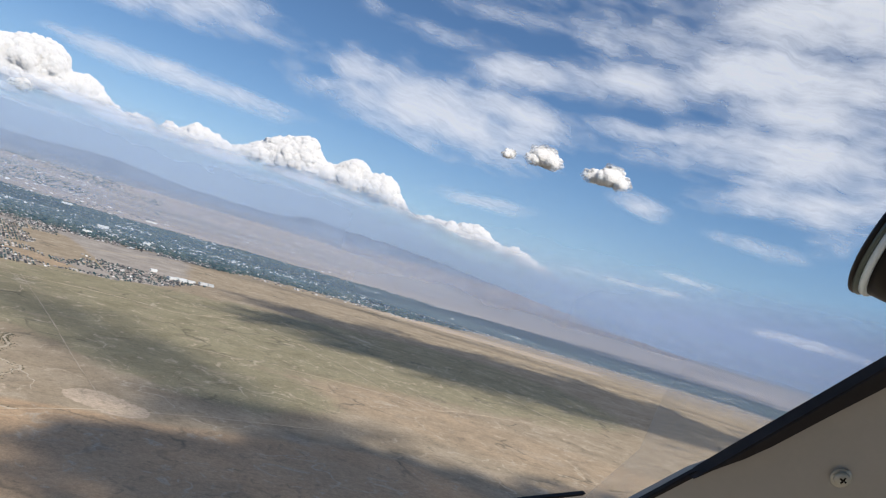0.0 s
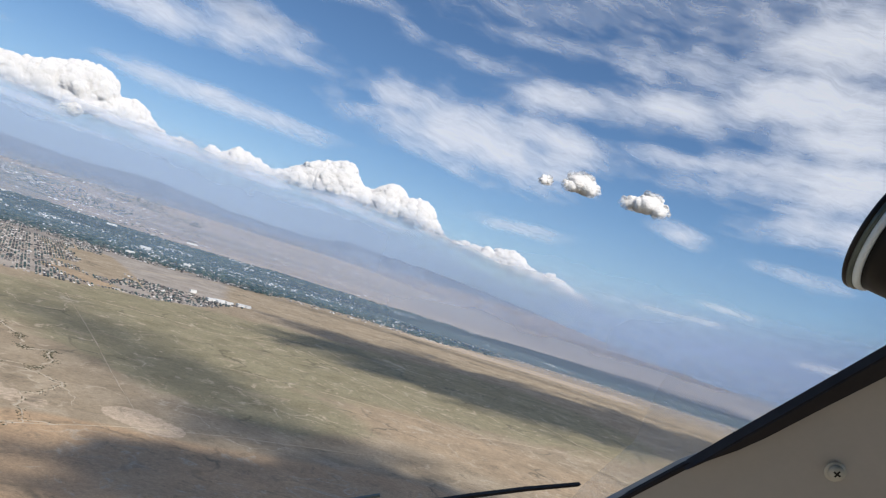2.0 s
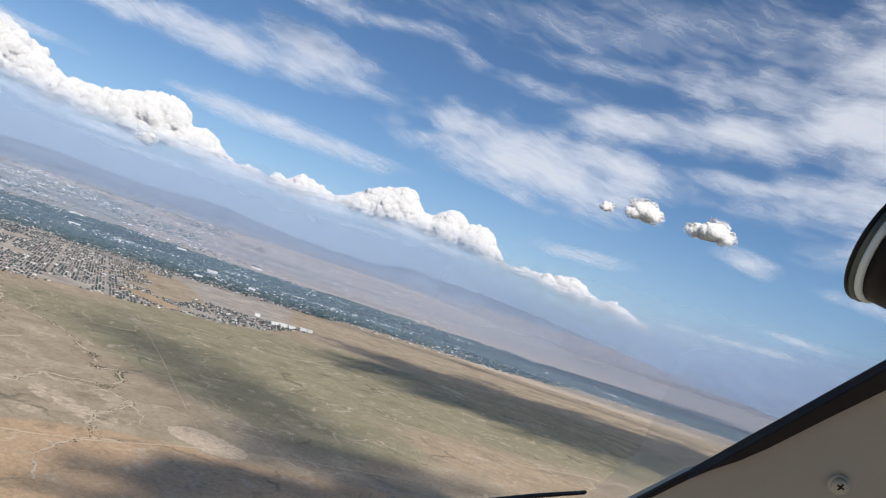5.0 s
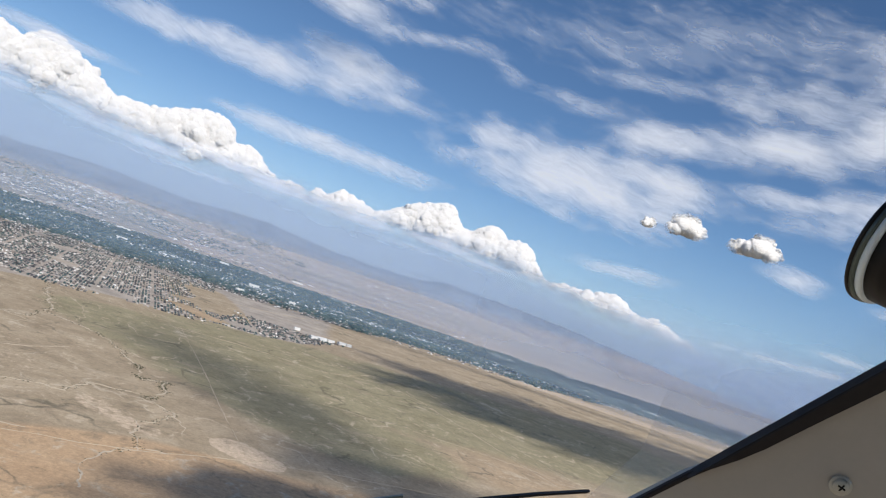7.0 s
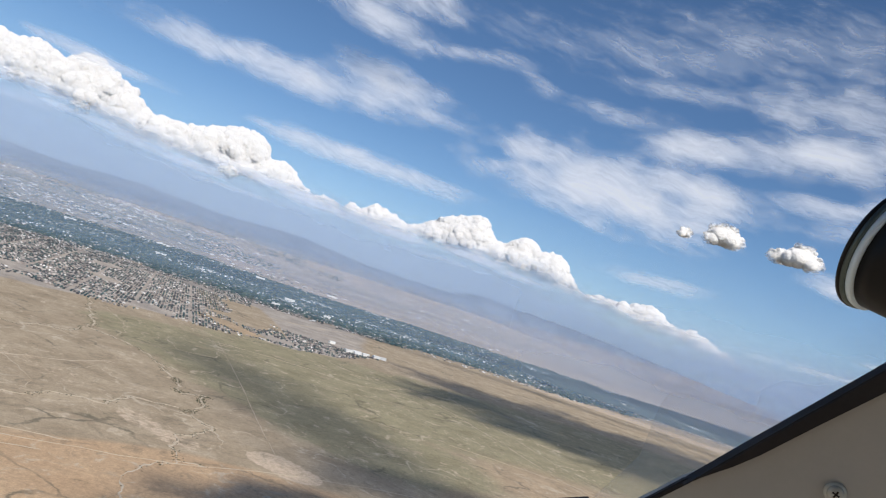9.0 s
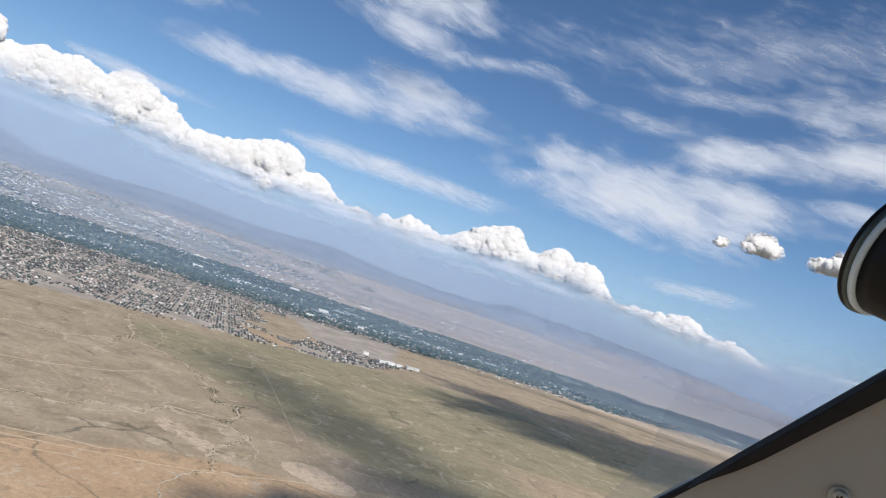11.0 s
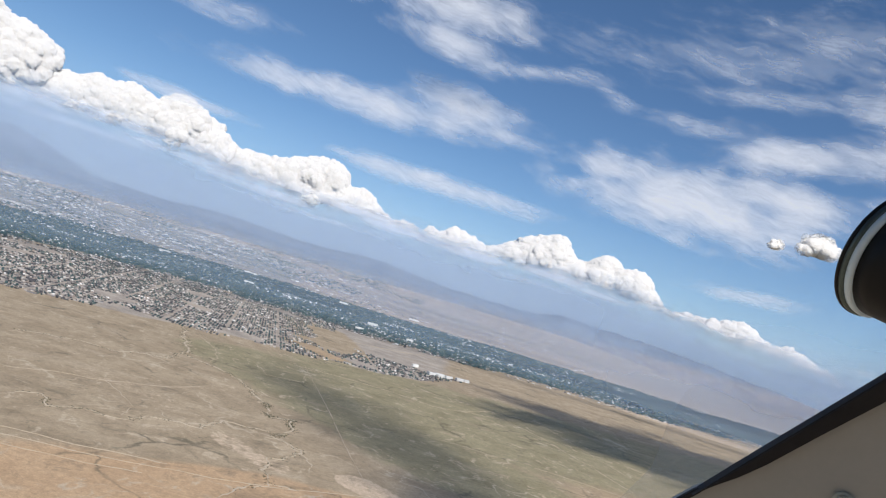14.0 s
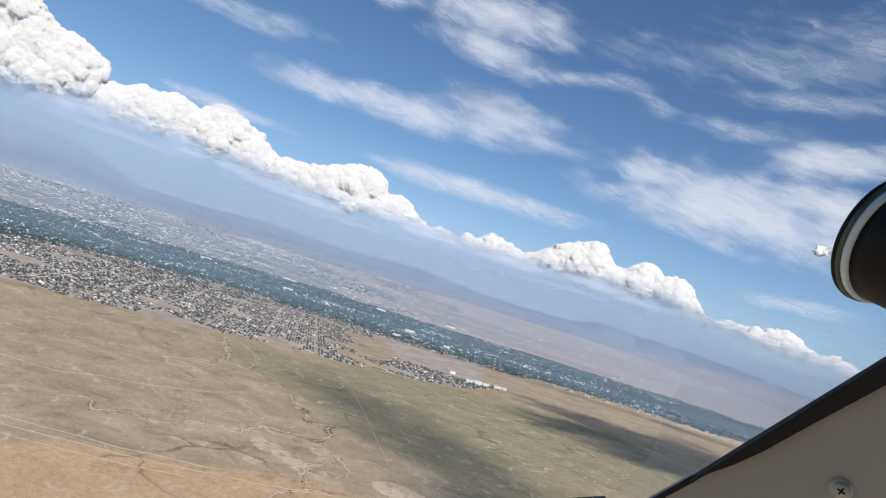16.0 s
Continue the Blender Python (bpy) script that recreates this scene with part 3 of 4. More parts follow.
THIN, BROAD = "thin white wind-combed cirrus streak in blue sky", "broad fibrous sheet of white cirrus cloud"
CIRRUS = [  # label, fibre slant, then blobs: azimuth, height angle, length, width, lean, weight
    (BROAD, -9, [(-18.0, 12.8, 26, 1.9, 1.5, 1.08), (-9.0, 14.5, 12, 2.6, -5, 1.0), (-6, 13.5, 9, 1.2, -4, 0.95), (-24, 12.3, 10, 1.0, 2, 0.9)]),
    (THIN, -4, [(-29.5, 8.7, 13, 0.8, -2, 0.80)]),
    (THIN, -6, [(-8.5, 8.5, 20, 1.4, -0.5, 1.08), (-14.5, 8.6, 11, 1.0, 1, 0.95)]),
    (BROAD, -11, [(9.5, 12.0, 23, 4.2, -1, 1.22), (16, 13.6, 15, 2.2, -2, 1.1), (3.5, 13.2, 10, 2.2, 5, 1.08), (6.0, 9.9, 11, 1.3, -12, 0.85), (17, 12.5, 12, 1.3, 2, 0.95), (1, 11.6, 6, 1.2, 6, 0.85)]),
    (BROAD, -5, [(2.5, 18.3, 8, 1.0, -14, 0.7), (8.0, 17.6, 13, 1.5, -2, 0.8), (15.5, 16.6, 13, 2.0, 2, 1.1), (24, 17.8, 17, 2.8, 6, 1.15), (35, 20.0, 22, 4.4, 4, 1.3),
                 (37, 15.0, 26, 3.8, 5, 1.22), (43, 25.0, 26, 5.6, -4, 1.45), (38, 11.8, 17, 2.0, 5, 1.1), (48, 18, 22, 12, 0, 1.4), (26, 14.6, 14, 1.4, 4, 0.98), (36, 18, 18, 3, 0, 1.2), (34, 24, 18, 4.5, 2, 1.2), (24, 21, 13, 3.0, 0, 0.95)]),
    (THIN, -4, [(14.6, 6.35, 10, 1.0, 3, 0.8)]),
    (THIN, -8, [(35.5, 8.2, 8, 1.2, -3, 0.8)]),
    (THIN, -6, [(31.4, 4.7, 7, 0.6, -3, 0.84)]),
    (THIN, 3, [(40, 2.5, 14, 0.6, 0, 0.66), (28, 3.4, 13, 0.5, 2, 0.66)]),
    (BROAD, -12, [(-11.5, 19.0, 12, 2.2, -4, 0.95), (-12, 21.6, 14, 3.0, 0, 1.1), (-20, 20.5, 9, 1.4, 8, 0.85), (-5, 18.6, 6, 1.0, 8, 0.8)]),
    (BROAD, -8, [(8, 22.4, 32, 3.2, 4, 0.52), (20, 25.0, 30, 4.2, 2, 0.56), (-1.5, 19.2, 9, 1.1, 6, 0.55), (14, 20.4, 16, 1.4, 3, 0.62)]),
    (THIN, -10, [(26.6, 9.3, 5.2, 1.3, -6, 1.0)]),
    (THIN, -5, [(-32, 15.5, 18, 1.5, 2, 0.7)])]


def cirrus(label, slant, blobs, seed, far_off=1560, material=None):
    """One sheet high on the sky, thick where its blobs lie and combed along one slant."""
    az0, az1 = min(b[0] - b[2] * 0.75 for b in blobs), max(b[0] + b[2] * 0.75 for b in blobs)
    el0, el1 = min(b[1] - b[3] * 1.2 - abs(b[4]) * 0.1 for b in blobs), max(b[1] + b[3] * 1.2 + abs(b[4]) * 0.1 for b in blobs)
    nu, nv = int((az1 - az0) * 3) + 8, int((el1 - el0) * 5) + 8
    A, E = np.meshgrid(np.linspace(az0, az1, nu), np.linspace(el0, el1, nv), indexing="ij")
    wob = np.array([noise.noise((a * 0.35, e * 0.55, seed * 5.1)) for a, e in zip(A.ravel(), E.ravel())]).reshape(A.shape)
    wob2 = np.array([noise.noise((a * 0.9, e * 1.6, seed * 2.3)) for a, e in zip(A.ravel(), E.ravel())]).reshape(A.shape)
    dens = np.zeros(A.shape)
    for az, el, length, width, lean, weight in blobs:
        c, s = math.cos(radians(lean)), math.sin(radians(lean))
        da, de = (A - az) * math.cos(radians(el)), E - el
        p, q = (da * c + de * s) / (length * 0.56), (de * c - da * s) / (width * 0.85)
        rad = np.sqrt(p * p + q * q) + 0.30 * wob + 0.12 * wob2
        dens = np.maximum(dens, weight * (1 - step(rad, 0.0, 1.35)))
    edge = np.minimum.reduce([step(A, az0, az0 + 1), 1 - step(A, az1 - 1, az1), step(E, el0, el0 + 0.4), 1 - step(E, el1 - 0.4, el1)])
    ra, re = np.radians(A), np.radians(E)
    dist = (1560 - 6 * seed) / np.cos(np.radians(np.clip(A, -48, 58) - 5)) if far_off == 1560 else far_off + A * 0
    v = np.stack([dist * np.sin(ra), dist * np.cos(ra), EYE.z + dist * np.tan(re)], -1).reshape(-1, 3)
    fc, fs = math.cos(radians(slant)), math.sin(radians(slant))
    uv = np.stack([A * fc + E * fs + seed * 31.7, E * fc - A * fs + seed * 17.3, A * 0 + seed], -1)
    me = mesh_of("cirrus_cloud", v, grid_faces(nu, nv), material or M_CIRRUS, True)
    set_vec(me, "cuv", uv)
    set_attr(me, "dens", dens * edge)
    tagged(new("cirrus_cloud", me), label, "cloud", "high cirrus clouds")


for i, row in enumerate(CIRRUS):
    cirrus(*row, seed=i + 1)
GREY = "grey streaked vapour trailing below the cumulus clouds"
for i, blobs in enumerate((
        [(-40, 5.1, 18, 0.7, 1, 0.95), (-33, 5.5, 12, 0.6, -3, 0.9), (-28, 4.6, 14, 0.6, -2, 0.85), (-36, 4.3, 16, 0.5, 0, 0.7)],
        [(-22, 4.0, 13, 0.6, -1, 0.9), (-15, 4.6, 10, 0.8, -3, 0.95), (-12, 4.2, 9, 0.7, -2, 1.0), (-18, 3.3, 14, 0.5, 0, 0.65)],
        [(-5, 4.0, 9, 0.7, 1, 0.95), (1, 4.1, 10, 0.6, -1, 0.9), (5, 3.7, 7, 0.5, -3, 0.85), (-1, 3.2, 9, 0.5, 0, 0.65)])):
    cirrus(GREY, 1, blobs, 20 + i, 4414, M_UNDER)


# clouds overhead, out of view, whose shade lies on the plain
def shade_cloud(x, y, w, d, turn, weight, seed, label, inner=0.72, outer=1.06):
    high = 900.0
    k = high / SUN_DIR.z
    cx, cy = x + SUN_DIR.x * k, y + SUN_DIR.y * k
    nu, nv = 60, 40
    v, uv, dens = [], [], []
    c, s = math.cos(radians(turn)), math.sin(radians(turn))
    for i in range(nu):
        for j in range(nv):
            p, q = 2 * (i / (nu - 1) - 0.5), 2 * (j / (nv - 1) - 0.5)
            a, b = p * w * 1.25, q * d * 1.25
            v.append((cx + a * c - b * s, cy + a * s + b * c, high + 14 * noise.noise((a * 0.02, b * 0.02, seed))))
            wobble = 0.36 * noise.noise((a * 0.012, b * 0.016, seed * 3.3)) + 0.22 * noise.noise((a * 0.05, b * 0.05, seed))
            rad = math.sqrt((1.25 * p) ** 2 + (1.25 * q) ** 2) + wobble
            dens.append(weight * (1 - float(step(np.float64(rad), inner, outer))))
    me = mesh_of("stratus_cloud", v, grid_faces(nu, nv), M_STRATUS, True)
    set_attr(me, "dens", dens)
    tagged(new("stratus_cloud", me), label, "cloud", "clouds overhead")


def stratus_material():
    k = Mat("stratus_vapour")
    n = k.noise(k.coord(), 0.02, 6, 0.6)
    return k.veil(k.math("MULTIPLY", k.attr("dens"), k.span(n, 0.25, 0.55, 0.88, 1.0)), (0.80, 0.81, 0.84))


M_STRATUS = stratus_material()
shade_cloud(142, 296, 215, 114, 8, 0.98, 1, "grey flat-based cloud overhead shading the plain")
shade_cloud(350, 905, 400, 226, 0, 0.85, 2, "broad grey cloud overhead shading the plain")
shade_cloud(-72, 505, 225, 76, -53, 0.64, 3, "thin grey cloud overhead dimming the grassland", 0.2, 1.2)
shade_cloud(34, 408, 95, 46, 15, 0.7, 5, "soft grey cloud overhead", 0.3, 1.1)
shade_cloud(95, 830, 80, 40, -50, 0.6, 4, "small torn grey cloud overhead")


# ---- tracks, dry washes ----
def meander(x, y, amount, seed):
    """A place on a ribbon's planned line, moved to where it winds."""
    dx, dy = (sum(w * noise.noise((x * f, y * f, seed + k)) for f, w in ((0.05, 1.0), (0.14, 0.55), (0.33, 0.3))) for k in (0, 9))
    return x + amount * dx, y + amount * dy


def strip(name, pts, width, material, label, wander=4.0, seed=0, lift=0.14):
    """A ribbon of bare earth along a bent line in the plan, with uneven edges."""
    rnd = random.Random(seed)
    path = []
    for (ax, ay), (bx, by) in zip(pts, pts[1:]):
        n = max(2, int(math.hypot(bx - ax, by - ay) / 1.2))
        path += [(ax + (bx - ax) * i / n, ay + (by - ay) * i / n) for i in range(n)]
    path.append(pts[-1])
    path = [meander(x, y, wander, seed) for x, y in path]
    v, f = [], []
    for i, (x, y) in enumerate(path):
        x0, y0 = path[max(i - 1, 0)]
        x1, y1 = path[min(i + 1, len(path) - 1)]
        tx, ty = x1 - x0, y1 - y0
        L = math.hypot(tx, ty) or 1
        fade = 0.72 + 1.3 * noise.noise((x * 0.045, y * 0.045, seed + 3)) + 0.7 * noise.noise((x * 0.2, y * 0.2, seed))
        w = width * (0.7 + 0.6 * rnd.random()) / 2 * min(1.4, max(0.08, fade))
        z = ground_z(x, y) + lift
        for s in (-1, -0.6, 0.6, 1):
            v.append((x - ty / L * w * s, y + tx / L * w * s, z + (0.06 if abs(s) < 0.8 else -0.12)))
    me = mesh_of(name, v, grid_faces(len(path), 4), material, True)
    tagged(new(name, me), label, name.replace("_", " "), kind="structure")


WASH = [(-326, 458), (-311, 476), (-293, 486), (-272, 488), (-251, 526), (-251, 561), (-216, 549), (-191, 535), (-177, 514), (-154, 487), (-135, 450), (-126, 465), (-113, 425), (-120, 408)]
WASH_LOW = [(-223, 331), (-218, 343), (-204, 329), (-194, 342), (-180, 343), (-175, 345), (-170, 366), (-159, 374), (-145, 374), (-149, 392), (-147, 405), (-122, 413)]
WASH_TWIST = [(-120, 408), (-112, 404), (-97, 394), (-95, 379), (-103, 361), (-98, 343), (-94, 335), (-91, 324), (-92, 315)]
WASH_MOUTH = [(-89, 261), (-98, 287), (-96, 298), (-95, 317), (-90, 323), (-78, 328)]
WASH_TOWN = [(-251, 561), (-262, 590), (-290, 637), (-330, 715)]
strip("dry_wash", WASH, 1.2, M_WASHBED, "winding dry wash edged with dark scrub", 4.5, 11)
strip("dry_wash", WASH_LOW, 0.85, M_WASHBED, "pale winding dry wash with scattered scrub", 3.5, 12)
strip("dry_wash", WASH_TWIST, 0.85, M_WASHBED, "narrow twisting dry wash", 5, 13)
strip("dry_wash", WASH_MOUTH, 1.0, M_WASHBED, "pale eroded gully running onto sand", 3, 14)
strip("dry_wash", WASH_TOWN, 1.4, M_WASHBED, "short dry wash below the houses", 5, 15)
strip("dry_wash", [(-81, 360), (-86, 377), (-96, 390), (-112, 404)], 0.5, M_WASHBED, "thin side gully of a dry wash", 3, 21)
strip("dirt_track", [(-420, 340), (-256, 368), (-245, 388), (-223, 406), (-201, 440), (-191, 473)], 1.5, M_TRACK, "bleached dirt track towards the town", 1.5, 4)
strip("dirt_track", [(-230, 262), (-183, 278), (-161, 284), (-141, 292), (-121, 303), (-108, 308), (-91, 318), (-78, 328), (-55, 350), (-30, 367), (-1, 384), (17, 391), (60, 410)], 0.62, M_TRACK, "pale dirt track along the sandy ground", 1.0, 5)
strip("dirt_track", [(-225, 275), (-183, 287), (-163, 292), (-144, 301), (-129, 306)], 0.55, M_TRACK, "second rut of a pale dirt track", 1.0, 6)
strip("dirt_track", [(-195, 262), (-169, 270), (-151, 276), (-130, 286)], 0.5, M_TRACK, "narrow pale dirt track on the sand", 1.0, 20)
strip("dirt_track", [(-195, 707), (-116, 522), (-75, 421), (-50, 365)], 0.7, M_TRACK, "straight faint pipeline track over the plain", 0.5, 3)
strip("dirt_track", [(-205, 690), (-151, 712), (-108, 719), (-61, 712), (-37, 743), (5, 775), (40, 740), (110, 600), (150, 520)], 1.0, M_TRACK, "pale unpaved track across the grassland", 2.5, 1)
strip("dirt_track", [(-37, 743), (-11, 805), (40, 830)], 0.85, M_TRACK, "short pale branch of an unpaved track", 2.5, 2)
strip("dirt_track", [(-300, 690), (-262, 640), (-240, 600), (-228, 560)], 0.6, M_TRACK, "faint track from the town to the plain", 3, 17)
strip("dirt_track", [(-177, 650), (-165, 610), (-190, 590), (-215, 625)], 0.6, M_TRACK, "bent faint track below the houses", 3, 18)
strip("dirt_track", [(-223, 406), (-205, 392), (-186, 372), (-178, 352)], 0.55, M_TRACK, "faint track down to a dry wash", 2, 19)
strip("dirt_track", [(36, 566), (99, 563), (165, 558), (255, 597), (305, 591)], 0.74, M_TRACK, "faint dirt track with a junction", 2, 7)
strip("dirt_track", [(38, 842), (112, 676), (165, 558), (170, 523)], 0.74, M_TRACK, "faint straight dirt track across the plain", 1, 8)
strip("dirt_track", [(127, 567), (150, 545), (175, 560), (160, 580)], 0.88, M_TRACK, "small loop of bare pale ground at a junction", 4, 9)
strip("dirt_track", [(263, 770), (287, 667), (330, 600)], 1.22, M_TRACK, "pale scraped track beside a shaded stretch", 3, 10)
strip("main_road", [(-900, 1010), (-560, 960), (-420, 930), (-300, 1010), (-180, 1180), (-120, 1330)], 6, M_TRACK, "broad pale road through the housing estates", 2, 16)


# ---- scattered small stuff ----
BOX_V = np.array([(-1, -1, 0), (1, -1, 0), (1, 1, 0), (-1, 1, 0), (-1, -1, 1), (1, -1, 1), (1, 1, 1), (-1, 1, 1)], float) * (0.5, 0.5, 1)
GABLE_V = np.array([(-.5, -.5, 0), (.5, -.5, 0), (.5, .5, 0), (-.5, .5, 0), (-.5, -.5, .6), (.5, -.5, .6), (.5, .5, .6), (-.5, .5, .6), (-.5, 0, 1), (.5, 0, 1)])
BOX_F = [(0, 3, 2, 1), (0, 1, 5, 4), (1, 2, 6, 5), (2, 3, 7, 6), (3, 0, 4, 7), (4, 5, 6, 7)]
GABLE_F = [(0, 3, 2, 1), (0, 1, 5, 4), (2, 3, 7, 6), (1, 2, 6, 9, 5), (3, 0, 4, 8, 7), (4, 5, 9, 8), (6, 7, 8, 9)]


def scatter(name, spots, base_v, base_f, material, label, category):
    """Many small pieces joined into one mesh; spots: x, y, length, width, height, turn."""
    verts, faces, off = [], [], 0
    for x, y, l, w, h, a in spots:
        c, s = math.cos(a), math.sin(a)
        z = ground_z(x, y) - 0.4
        for px, py, pz in base_v:
            verts.append((x + px * l * c - py * w * s, y + px * l * s + py * w * c, z + pz * h))
        faces += [tuple(i + off for i in f) for f in base_f]
        off += len(base_v)
    me = mesh_of(name, verts, faces, material)
    return tagged(new(name, me), label, category, kind="stuff")


def polar(rnd, a0, a1, r0, r1):
    a = rnd.uniform(a0, a1)
    r = math.sqrt(rnd.uniform(r0 * r0, r1 * r1))
    return a, r, r * math.sin(radians(a)), r * math.cos(radians(a))


def build_town():
    rnd = random.Random(21)
    spots, trees = [], []
    for row in range(-310, 340):
        for col in range(-300, 330):
            # streets run in a slightly turned grid
            u, w = col * 3.5, row * 4.0
            x, y = -330 + u * 0.94 - w * 0.34, 1000 + u * 0.34 + w * 0.94
            r, a = math.hypot(x, y), math.degrees(math.atan2(x, y))
            if a < -62 or a > -3.5 or y < 300:
                continue
            t0, n0 = curve_at(TOWN_NEAR, a), curve_at(BELT_NEAR, a)
            edge = 22 * noise.noise((x * 0.02, y * 0.02, 4))
            if r < t0 + edge or r > n0 + 60:
                continue
            if a > -14 and r > 1010 + edge * 2 and r < n0 - 40:
                continue                                  # open ground beyond the edge of town
            gap = float(near_line(np.float64(x), np.float64(y), -225, 930, -310, 1150))
            if gap < 24 + edge or float(near_line(np.float64(x), np.float64(y), -205, 835, -250, 875)) < 17 + edge * 0.4:
                continue
            if row % 3 == 0 or col % 17 == 0 or noise.noise((x * 0.011, y * 0.011, 2)) > 0.33 or rnd.random() < 0.14:
                continue
            if rnd.random() < 0.24:
                trees.append((x, y, rnd.uniform(1.8, 3.4), rnd.uniform(1.8, 3.2), rnd.uniform(1.5, 2.8), rnd.random() * 3))
                continue
            turn = 0.35 + rnd.choice((0, 0, 0, 1.5708)) + 0.3 * noise.noise((x * 0.01, y * 0.01, 7))
            big = 1.0 if rnd.random() > 0.02 else 3.0
            spots.append((x + rnd.uniform(-0.4, 0.4), y + rnd.uniform(-0.4, 0.4), rnd.uniform(1.9, 2.9) * big, rnd.uniform(1.5, 2.2) * big, rnd.uniform(1.1, 1.9), turn))
    scatter("town_houses", spots, GABLE_V, GABLE_F, M_HOUSE, "dense estate of small brown and grey houses", "town")
    iv, jf = ICO[1]
    scatter("town_trees", trees, iv * 0.5 + (0, 0, 0.4), [tuple(f) for f in jf], M_LEAF, "dark green trees among the houses", "trees")


def build_belt():
    rnd = random.Random(22)
    trees, houses, edge = [], [], []
    iv, jf = ICO[1]
    while len(trees) < 21000:
        a, r, x, y = polar(rnd, -58, 46, 1000, 3500)
        n0, n1 = curve_at(BELT_NEAR, a), curve_at(BELT_FAR, a)
        wob = 60 * noise.noise((x * 0.006, y * 0.006, 0)) * 1.5
        if n0 - 10 < r + wob < n1 + 30 and noise.noise((x * 0.008, y * 0.008, 3)) > -0.22 + rnd.uniform(-0.2, 0.2):
            g = rnd.uniform(3, 8) * (0.7 + r / 4000)
            trees.append((x, y, g * rnd.uniform(0.8, 1.9), g * rnd.uniform(0.8, 1.6), rnd.uniform(2, 5), rnd.random() * 3))
    while len(houses) + len(edge) < 12500:
        a, r, x, y = polar(rnd, -58, 46, 1000, 3400)
        n0, n1 = curve_at(BELT_NEAR, a), curve_at(BELT_FAR, a)
        if n0 - 40 < r < n1 + 60:
            near = abs(r - n0) < 190
            if near or noise.noise((x * 0.006, y * 0.006, 13)) > rnd.uniform(-0.3, 0.4):
                if near and rnd.random() < 0.85:
                    edge.append((x, y, rnd.uniform(2.2, 4.2), rnd.uniform(1.6, 3.0), rnd.uniform(1.2, 2.2), rnd.random() * 3))
                else:
                    houses.append((x, y, rnd.uniform(2.0, 4.4) * (2.2 if rnd.random() < 0.08 else 1), rnd.uniform(1.6, 2.9), rnd.uniform(1.2, 2.0), rnd.uniform(-0.5, 0.5) - radians(a)))
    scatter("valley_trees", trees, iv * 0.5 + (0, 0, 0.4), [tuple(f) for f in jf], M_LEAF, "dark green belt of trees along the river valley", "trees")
    scatter("valley_edge_houses", edge, GABLE_V, GABLE_F, M_HOUSE, "brown and grey houses along the valley edge", "houses")
    scatter("valley_houses", houses, GABLE_V, GABLE_F, M_FARHOUSE, "pale houses scattered among the valley trees", "houses")


def build_far_city():
    rnd = random.Random(23)
    houses, sheds = [], []
    while len(houses) < 4200:
        a, r, x, y = polar(rnd, -58, 20, 1950, 3950)
        n1 = curve_at(BELT_FAR, a)
        thick = 1.0 if a < -26 else max(0.04, 1 - (a + 26) / 16)
        if r > n1 - 40 and noise.noise((x * 0.0025, y * 0.006, 31)) * 1.6 > rnd.random() * 1.3 / thick - 0.55:
            houses.append((x, y, rnd.uniform(4, 15), rnd.uniform(2.5, 5), rnd.uniform(1.2, 3.0), -radians(90 + a) + 1.57 + rnd.uniform(-0.25, 0.25)))
    scatter("far_city", houses, BOX_V, BOX_F, M_FARHOUSE, "pale far city spread below the mountains", "city")
    trees = []
    iv, jf = ICO[1]
    while len(trees) < 3500:
        a, r, x, y = polar(rnd, -58, -8, 1950, 3950)
        if r > curve_at(BELT_FAR, a) and noise.noise((x * 0.003, y * 0.004, 41)) > rnd.uniform(-0.1, 0.4):
            trees.append((x, y, rnd.uniform(6, 16), rnd.uniform(5, 9), rnd.uniform(2, 4), rnd.random() * 3))
    scatter("far_city_trees", trees, iv * 0.5 + (0, 0, 0.4), [tuple(f) for f in jf], M_LEAF, "dark trees among the far city blocks", "trees")


def build_scrub():
    rnd = random.Random(24)
    spots = []
    for ln, seed, amount, wide, wander in ((WASH, 11, 10.0, 1.3, 4.5), (WASH[9:], 11, 14.0, 2.0, 4.5), (WASH_LOW, 12, 6.0, 1.1, 3.5), (WASH_TWIST, 13, 6.0, 1.3, 5), (WASH_TOWN, 15, 7.0, 2.0, 5), (WASH_MOUTH, 14, 1.2, 1.2, 3)):
        for (ax, ay), (bx, by) in zip(ln, ln[1:]):
            for k in range(int(math.hypot(bx - ax, by - ay) * amount)):
                s = rnd.random()
                x, y = meander(ax + (bx - ax) * s, ay + (by - ay) * s, wander, seed)
                x, y = x + rnd.gauss(0, wide), y + rnd.gauss(0, wide)
                if noise.noise((x * 0.08, y * 0.08, seed)) < rnd.uniform(-0.4, 0.2):
                    continue
                g = rnd.uniform(0.3, 0.85)
                spots.append((x, y, g * 1.3, g, g * 0.9, rnd.random() * 3))
    while len(spots) < 12000:
        a, r, x, y = polar(rnd, -50, 45, 240, 760)
        if noise.noise((x * 0.015, y * 0.015, 5)) > rnd.uniform(-0.3, 0.5):
            g = rnd.uniform(0.2, 0.5)
            spots.append((x, y, g, g, g * 0.7, 0))
    iv, jf = ICO[1]
    scatter("scrub", spots, iv * 0.5 + (0, 0, 0.4), [tuple(f) for f in jf], M_SHRUB, "dark desert scrub dotted along the dry washes", "shrubs")


build_town()
build_belt()
build_far_city()
build_scrub()


